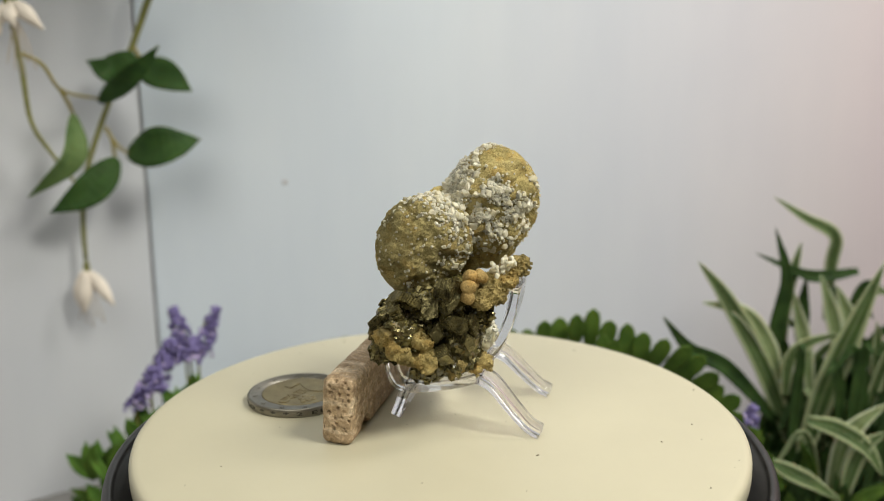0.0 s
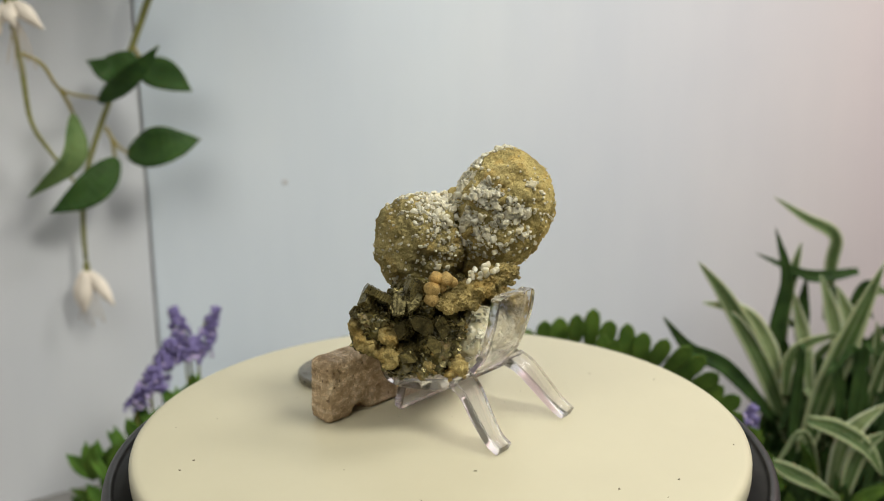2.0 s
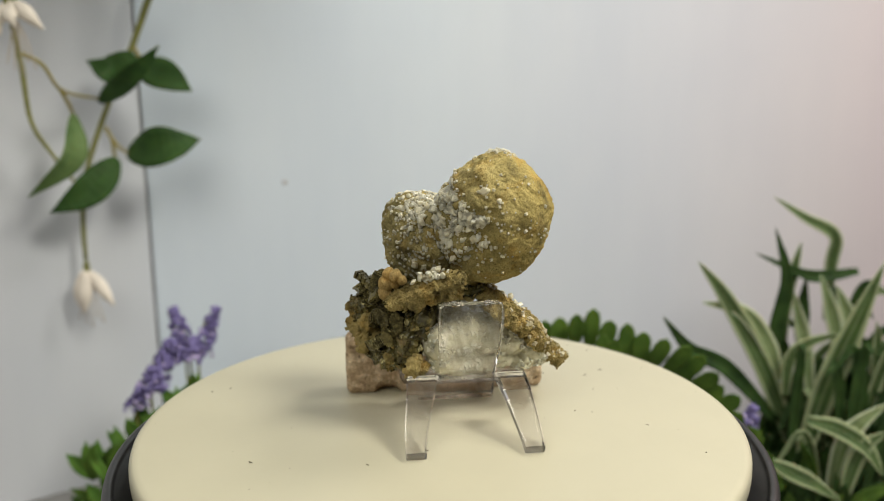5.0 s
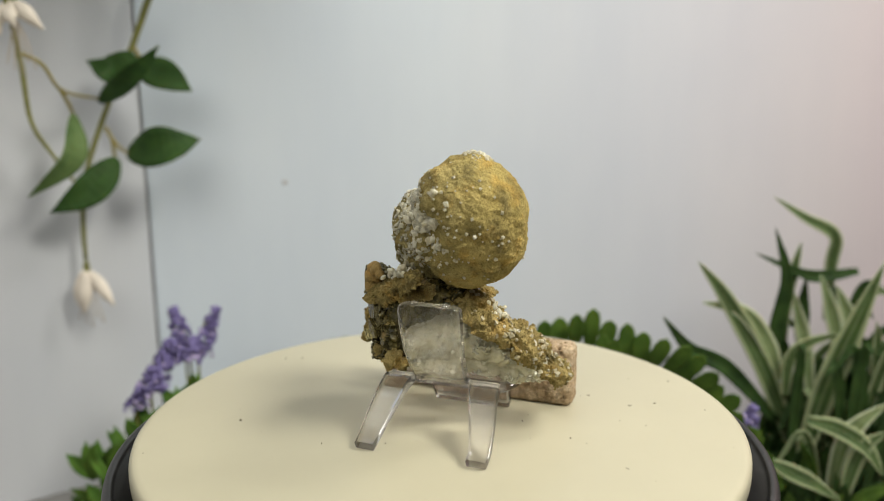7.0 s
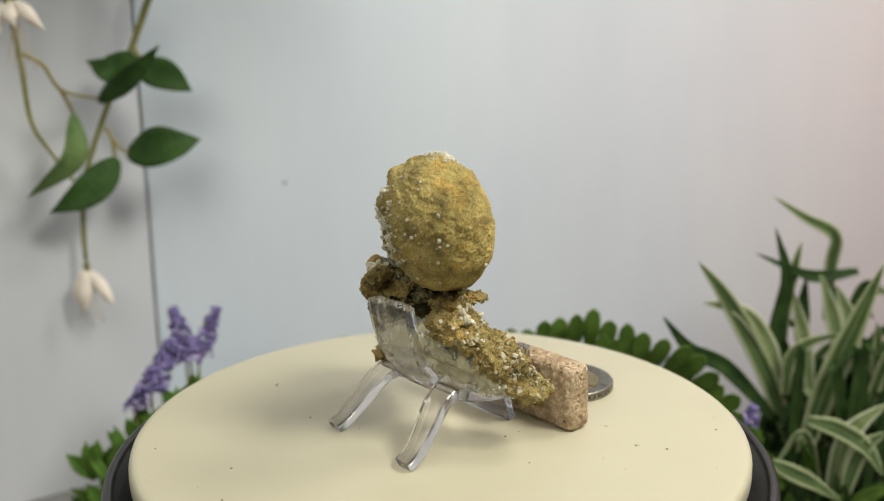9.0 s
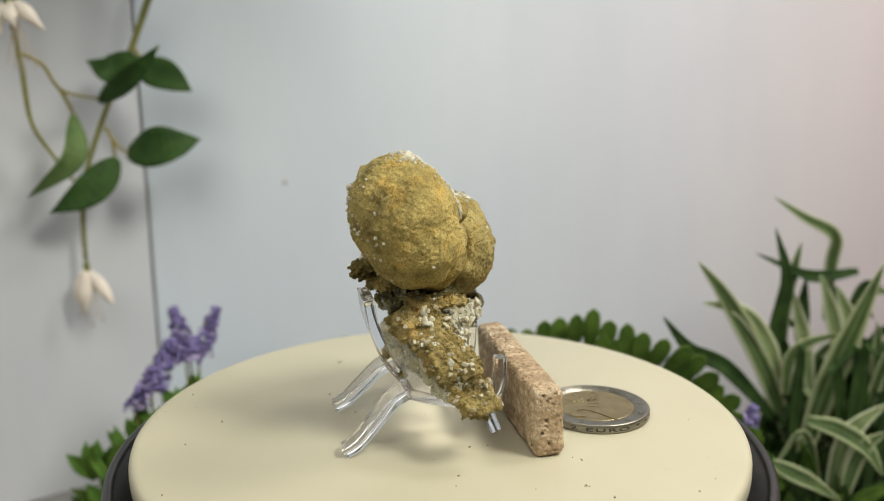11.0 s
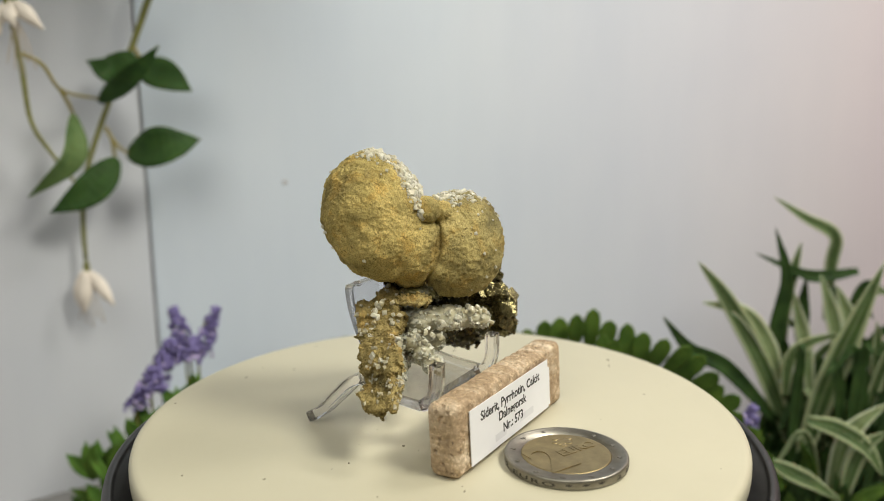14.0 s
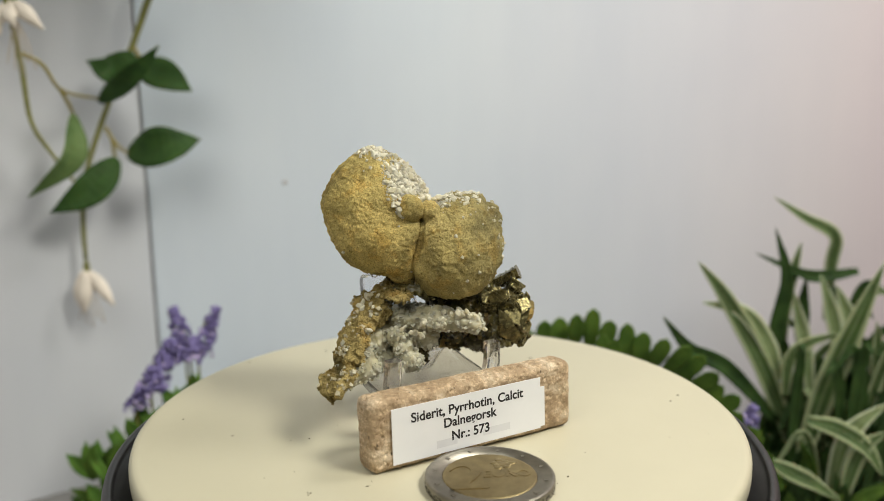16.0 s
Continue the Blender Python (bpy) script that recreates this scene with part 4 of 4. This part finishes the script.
def fuchsia():
    ob = thing("fuchsia_branch", "hanging artificial fuchsia branch with dark green leaves", "plant")
    for pts, r0, r1 in (([(-112.2, 163.8, 129.0), (-118.4, 161.8, 112.9), (-125.4, 159.7, 94.9), (-137.6, 158.7, 70.0), (-148.2, 156.7, 42.1), (-150.2, 154.6, 23.2), (-150.2, 153.6, 6.5)], 1.5, 0.9),
                        ([(-157.1, 123.0, 112.7), (-155.6, 124.0, 101.4), (-155.0, 126.1, 85.4), (-154.6, 128.1, 65.6), (-150.2, 132.2, 53.4), (-143.1, 134.2, 41.8)], 1.3, 0.6)):
        part("stem", tube(v3(pts), r0 * MM, 10, 30, r1 * MM), STEM, ob)
    for pts in ([(-154.5, 126.1, 90.5), (-149.1, 130.2, 86.5), (-145.5, 136.3, 77.0), (-139.1, 154.6, 73.5)], [(-145.9, 136.3, 77.0), (-144.8, 139.3, 71.9), (-144.2, 141.4, 67.6)],
                [(-139.2, 158.7, 61.9), (-134.9, 157.7, 54.9), (-130.4, 158.7, 50.6)], [(-136.0, 157.7, 57.2), (-135.7, 157.2, 52.5), (-135.2, 156.7, 48.1)], [(-125.4, 159.7, 94.9), (-122.4, 157.7, 90.3), (-122.1, 156.7, 84.8)]):
        part("twig", tube(v3(pts), 0.8 * MM, 8, 16, 0.55 * MM), STEM_TAN, ob)
    for pts, w, face, mat in (([(-123.4, 156.7, 90.8), (-133.0, 153.6, 84.6), (-139.5, 146.5, 88.5)], 13, (0.1, -1, 0.5), LEAF_DARK),
                              ([(-139.8, 156.7, 72.3), (-121.6, 144.4, 82.1), (-108.2, 141.4, 94.0)], 8.5, (0.5, -1, 0.2), LEAF_DARK),
                              ([(-123.4, 156.7, 86.7), (-109.9, 151.6, 82.1), (-99.7, 151.6, 76.2)], 13, (0.1, -1, 0.4), LEAF_DARK),
                              ([(-130.3, 158.7, 50.8), (-112.2, 150.6, 54.2), (-99.0, 156.7, 56.6)], 16.5, (0.05, -1, 0.35), LEAF_DARK),
                              ([(-134.4, 156.7, 48.6), (-142.3, 146.5, 37.0), (-157.1, 140.4, 28.2)], 13.5, (0.35, -1, 0.2), LEAF_DARK),
                              ([(-144.2, 141.4, 67.6), (-143.0, 133.2, 51.1), (-158.8, 128.1, 36.5)], 10, (0.9, -0.5, 0.1), LEAF_PALE)):
        part("leaf", leaf(v3(pts), 1.02 * w * MM, face, 0.22, 18, "oval", 0.0004, 0.08), mat, ob)
    # the branch goes on, unseen, above the view; leaves added to shade the backdrop
    rg = random.Random(23)
    for k in range(20):
        p = Vector((rg.uniform(-160, -70), rg.uniform(100, 140), 0))
        p.z = 88 + 0.14 * p.y + rg.uniform(22, 52)
        d = Vector((rg.uniform(-1, 1), rg.uniform(-0.3, 0.1), rg.uniform(0.0, 0.5))).normalized()
        part("leaf", leaf(v3([p, p + d * 12 + Vector((0, 0, 2)), p + d * 25]), rg.uniform(12, 16) * MM, (0.1, -1, 0.4), 0.22, 14, "oval", 0.0004, 0.08), LEAF_DARK, ob)
    part("stem", tube(v3([(-112.2, 163.8, 129.0), (-104, 162, 148), (-92, 158, 168)]), 1.6 * MM, 10, 16, 1.5 * MM), STEM, ob)
    part("stem", tube(v3([(-157.1, 123.0, 112.7), (-150, 130, 135), (-128, 148, 158), (-92, 158, 168)]), 1.4 * MM, 10, 16, 1.5 * MM), STEM, ob)
    for top, petals in (((-150.2, 153.6, 6.0), [((-150.8, 152.1, 1.8), (-152.6, 150.6, -7.7), (-152.4, 152.6, -16.8)), ((-150.1, 151.6, 1.8), (-150.2, 149.3, -7.7), (-151.0, 150.6, -15.8)), ((-148.9, 152.6, 1.5), (-143.3, 150.6, -5.6), (-138.5, 150.6, -13.0))]),
                        ((-154.1, 124.0, 111.7), [((-154.5, 123.0, 108.6), (-160.1, 121.0, 102.5), (-159.5, 122.0, 96.9)), ((-153.5, 122.5, 108.6), (-148.9, 121.0, 104.5), (-144.4, 124.0, 99.0)), ((-154.0, 122.0, 108.6), (-154.0, 119.5, 103.5), (-153.0, 121.0, 99.4))])):
        flower = part("flower", tube(v3([top, (top[0], top[1], top[2] - 3), (top[0] - 0.3, top[1], top[2] - 6.5)]), 1.0 * MM, 8, 8, 1.8 * MM), STEM, ob, "hanging pale fuchsia flower")
        for pts in petals:
            part("petal", leaf(v3(pts), 5.4 * MM, (0.2, -1, 0.1), -0.5, 12, "oval", 0.0005), PETAL, flower, "white petal")
        for k in range(5):
            x, y, z = top
            part("stamen", tube(v3([(x, y - 1, z - 7), (x + 1.5 * k - 2, y - 1.5, z - 17), (x + 2.6 * k - 4, y - 2, z - 25 - 2 * (k % 3))]), 0.22 * MM, 5, 8), STAMEN, flower)
    return ob


fuchsia()


# ---------------------------------------------------------------- striped grass plant
def grass_plant():
    ob = thing("spider_plant", "artificial spider plant with striped arching leaves", "plant")
    root = (150, 125, -100)
    front = (
        ([(141.4, 118.0, -66.8), (125.1, 114.0, -30.7), (108.1, 110.0, -2.4), (94.9, 106.0, 13.9)], 7.6, LEAF_STRIPED),
        ([(132.1, 116.0, -35.9), (125.8, 114.0, -20.6), (114.5, 112.0, -7.1), (98.5, 110.0, -2.6)], 7.0, LEAF_CREAM),
        ([(128.9, 108.0, -49.5), (108.0, 105.3, -27.4), (92.7, 102.7, -18.7), (81.1, 100.0, -5.1)], 6.2, LEAF_GREEN),
        ([(133.2, 122.0, -39.6), (131.7, 120.7, -17.0), (133.7, 119.3, 3.5), (127.5, 118.0, 24.2)], 6.0, LEAF_GREEN),
        ([(160.5, 140.0, -18.5), (159.2, 137.5, 4.9), (158.3, 135.0, 17.7), (144.7, 132.5, 25.6), (131.0, 130.0, 34.2)], 5.6, LEAF_STRIPED),
        ([(137.9, 104.0, -63.1), (143.1, 101.3, -34.7), (150.1, 98.7, -10.4), (157.8, 96.0, 15.1)], 9.5, LEAF_STRIPED),
        ([(133.5, 92.0, -42.4), (143.5, 89.3, -44.8), (153.0, 86.7, -51.1), (158.3, 84.0, -60.6)], 6.6, LEAF_STRIPED),
    )
    back = (
        ([(167.7, 132.0, 3.8), (153.0, 129.3, 2.4), (143.1, 126.7, 4.2), (122.9, 124.0, 13.1)], 5.0, LEAF_GREEN),
        ([(138.9, 130.0, -24.4), (138.9, 129.3, -3.4), (140.3, 128.7, 5.5), (142.3, 128.0, 16.7)], 5.2, LEAF_STRIPED),
        ([(150.2, 126.0, -47.4), (145.8, 125.3, -25.9), (142.3, 124.7, -13.9), (138.1, 124.0, -0.6)], 6.0, LEAF_CREAM),
        ([(160.8, 124.0, -34.6), (156.2, 123.3, -18.0), (152.8, 122.7, -7.6), (147.9, 122.0, 5.3)], 6.6, LEAF_CREAM),
        ([(167.9, 127.0, -32.7), (164.1, 126.7, -17.6), (160.3, 126.3, -8.6), (156.6, 126.0, -0.5)], 6.2, LEAF_CREAM),
        ([(133.4, 112.0, -41.7), (133.0, 110.0, -25.8), (139.4, 108.0, -18.1), (151.7, 106.0, -13.8)], 5.0, LEAF_STRIPED),
        ([(144.8, 94.0, -71.3), (147.1, 92.7, -52.1), (152.1, 91.3, -43.2), (160.9, 90.0, -35.2)], 7.0, LEAF_CREAM),
        ([(147.7, 90.0, -73.5), (149.6, 88.7, -58.6), (153.2, 87.3, -49.7), (159.7, 86.0, -44.4)], 6.0, LEAF_STRIPED),
        ([(118.4, 86.0, -55.7), (125.8, 84.7, -59.2), (133.2, 83.3, -62.7), (143.4, 82.0, -69.1)], 6.0, LEAF_STRIPED),
        ([(167.7, 110.0, -48.5), (166.5, 109.3, -33.7), (165.6, 108.7, -20.6), (163.9, 108.0, -9.9)], 5.4, LEAF_STRIPED),
        ([(151.2, 134.0, -38.1), (147.4, 133.3, -21.0), (146.9, 132.7, -10.2), (147.1, 132.0, 1.8)], 6.2, LEAF_GREEN),
    )
    for pts, w, mat in front + back:
        part("leaf", leaf(v3(pts), w * MM, (-0.1, -1, 0.35), 0.3, 24, "blade", 0.0004, 0.05), mat, ob)
    rg = random.Random(31)
    for k in range(230):
        x0, y0 = rg.uniform(132, 222), rg.uniform(98, 150)
        lean = rg.uniform(-0.55, 0.8)
        h = rg.uniform(35, 104) * (1 - 0.3 * abs(lean))
        droop = rg.uniform(0, 0.9) * abs(lean)
        top = root[2] + h
        pts = [(x0, y0, -100), (x0 + lean * h * 0.18, y0 - 2, -100 + h * 0.52), (x0 + lean * h * 0.5, y0 - 5, top), (x0 + lean * h * 0.95, y0 - 9, top - droop * 40)]
        if min(q[0] for q in pts) < 122 and top > -66:
            continue
        part("leaf", leaf(v3(pts), rg.uniform(3.4, 6.4) * MM, (rg.uniform(-0.5, 0.5), -1, 0.3), 0.3, 18, "blade", 0.0004, 0.05), rg.choice((LEAF_STRIPED, LEAF_GREEN, LEAF_GREEN, LEAF_GREEN)), ob)
    for k in range(70):
        x0, y0 = rg.uniform(112, 150), rg.uniform(90, 125)
        h, lean = rg.uniform(22, 52) * (0.7 if x0 < 124 else 1), rg.uniform(-0.5, 0.7)
        pts = [(x0, y0, -100), (x0 + lean * h * 0.4, y0 - 2, -100 + h * 0.7), (x0 + lean * h, y0 - 6, -100 + h)]
        part("leaf", leaf(v3(pts), rg.uniform(4.5, 7.5) * MM, (rg.uniform(-0.5, 0.5), -1, 0.3), 0.3, 12, "blade", 0.0004, 0.05), rg.choice((LEAF_GREEN, LEAF_GREEN, LEAF_FERN)), ob)
    return ob


grass_plant()


# ---------------------------------------------------------------- fern
def fern(rachis, sizes, name_label, seed, both=True):
    ob = thing("fern", name_label, "plant")
    rg = random.Random(seed)
    for pts, size in zip(rachis, sizes):
        count = max(5, int(sum((Vector(b) - Vector(a)).length for a, b in zip(pts, pts[1:])) / 4.9))
        line = spline(v3(pts), count)
        part("stalk", tube(v3(pts), 0.7 * MM, 6, 20, 0.3 * MM), STEM, ob)
        for k in range(1, count + 1):
            tan = (line[k] - line[k - 1]).normalized()
            up = Vector((0, -0.25, 1)) - tan * Vector((0, -0.25, 1)).dot(tan)
            for sgn in (1, -1):
                ln = size * math.sin(math.pi * (0.25 + 0.6 * k / count)) ** 0.7 * rg.uniform(0.85, 1.1)
                a = line[k]
                b = a + (up.normalized() * sgn + tan * 0.2) * ln * MM + Vector((0, rg.uniform(-2, 2) * MM, 0))
                part("leaflet", leaf([a, (a + b) / 2 + Vector((0, -1 * MM, 0)), b], rg.uniform(6.0, 6.9) * MM, (0.1, -1, 0.3), 0.12, 12, "lobe", 0.0004), LEAF_FERN, ob)
    return ob


fern([[(20, 106, -27), (40, 106, -23), (58, 105, -21), (72, 104, -26)], [(54, 100, -28), (74, 99, -26), (92, 94, -38), (108, 88, -58)], [(58, 108, -34), (78, 104, -36), (98, 98, -46), (116, 92, -64)], [(78, 96, -60), (100, 92, -52), (118, 88, -66)], [(60, 112, -100), (58, 108, -60), (56, 104, -30)], [(112, 100, -100), (112, 96, -80), (116, 92, -60)]], [18, 19, 16, 14, 9, 14], "dark green artificial fern fronds behind the turntable", 5)
fern([[(-60, 118, -27), (-38, 120, -22), (-16, 120, -21.5)], [(-40, 124, -100), (-45, 122, -60), (-52, 120, -34)]], [4.2, 5], "low dark green artificial fern sprig", 6)


# ---------------------------------------------------------------- lavender
def lavender():
    ob = thing("lavender", "artificial lavender with purple spikes and green leaves", "plant")
    rg = random.Random(17)
    floret = []
    for k in range(4):
        bm = bmesh.new()
        bmesh.ops.create_icosphere(bm, subdivisions=2, radius=1)
        for v in bm.verts:
            v.co *= 1 + 0.35 * noise.noise(v.co * 1.7 + Vector((k * 5, 0, 0)))
        bmesh.ops.scale(bm, vec=(1.25 * MM, 1.25 * MM, 1.05 * MM), verts=bm.verts)
        floret.append(mesh_of("floret", bm, LILAC if k < 3 else LILAC_PALE))
    for a, b, w, n in (((-98.3, 120.0, -25.7), (-103.3, 120.0, -6.0), 6.0, 70), ((-96.0, 124.0, -27.1), (-87.6, 124.0, -7.2), 5.6, 70), ((-111.4, 112.0, -36.1), (-103.5, 116.0, -17.5), 6.6, 70), ((-116.4, 108.0, -41.8), (-114.6, 108.0, -34.9), 5.0, 30), ((-99.1, 118.0, -26.9), (-95.0, 118.0, -17.3), 8.0, 60), ((-111.1, 110.0, -36.2), (-108.2, 110.0, -26.3), 7.0, 44), ((113.1, 96.0, -46.1), (115.3, 96.0, -38.4), 4.6, 30)):
        a, b = Vector(a) * MM, Vector(b) * MM
        foot = Vector((a.x * 0.98, a.y + 0.006, TABLE_Z))
        stem = part("stem", tube([foot, a, b], 0.6 * MM, 6, 14, 0.4 * MM), STEM, ob)
        n = int(n * 2.1)
        for k in range(n):
            t = (k + rg.random()) / n
            ang = rg.uniform(0, 2 * math.pi)
            r = 0.78 * w * MM * (1 - 0.72 * t) * math.sqrt(rg.random()) * 1.25
            f = part("floret", floret[rg.choice((0, 1, 2, 2, 3))] if t < 0.6 else floret[rg.randrange(3)], LILAC, stem)
            f.matrix_basis = Matrix.Translation(a.lerp(b, t) + Vector((r * math.cos(ang), r * math.sin(ang), 0))) @ Euler([rg.uniform(0, 6) for _ in range(3)]).to_matrix().to_4x4() @ Matrix.Diagonal((*[rg.uniform(0.55, 1.0)] * 3, 1))
    for k in range(90):
        u = rg.random()
        x, y = -133 + 40 * u + rg.uniform(-5, 5), 104 + 10 * u + rg.uniform(-4, 8)
        z = -64 + 26 * u - rg.uniform(4, 38)
        d = Vector((rg.uniform(-0.7, 0.5), rg.uniform(-0.4, 0.2), rg.uniform(0.5, 1.1))).normalized()
        p = Vector((x, y, z))
        part("leaf", leaf(v3([p, p + d * 8 + Vector((0, -1, 1)), p + d * 16]), rg.uniform(4, 6.5) * MM, (0.1, -1, 0.4), 0.25, 10, "oval"), rg.choice((LEAF_LIME, LEAF_LIME, LEAF_FERN)), ob)
    return ob


lavender()


# ---------------------------------------------------------------- movement
def motions():
    """All that rides on the plate turns about the plate's axis, the coin slightly faster."""
    for ob, m in TURNING:
        walk(ob, [(k * 0.5, pose(0, 0, 0, 0, 0, -(TURN + (EXTRA_TURN if ob == COIN else 0)) * k * 0.5) @ m) for k in range(33)])


motions()
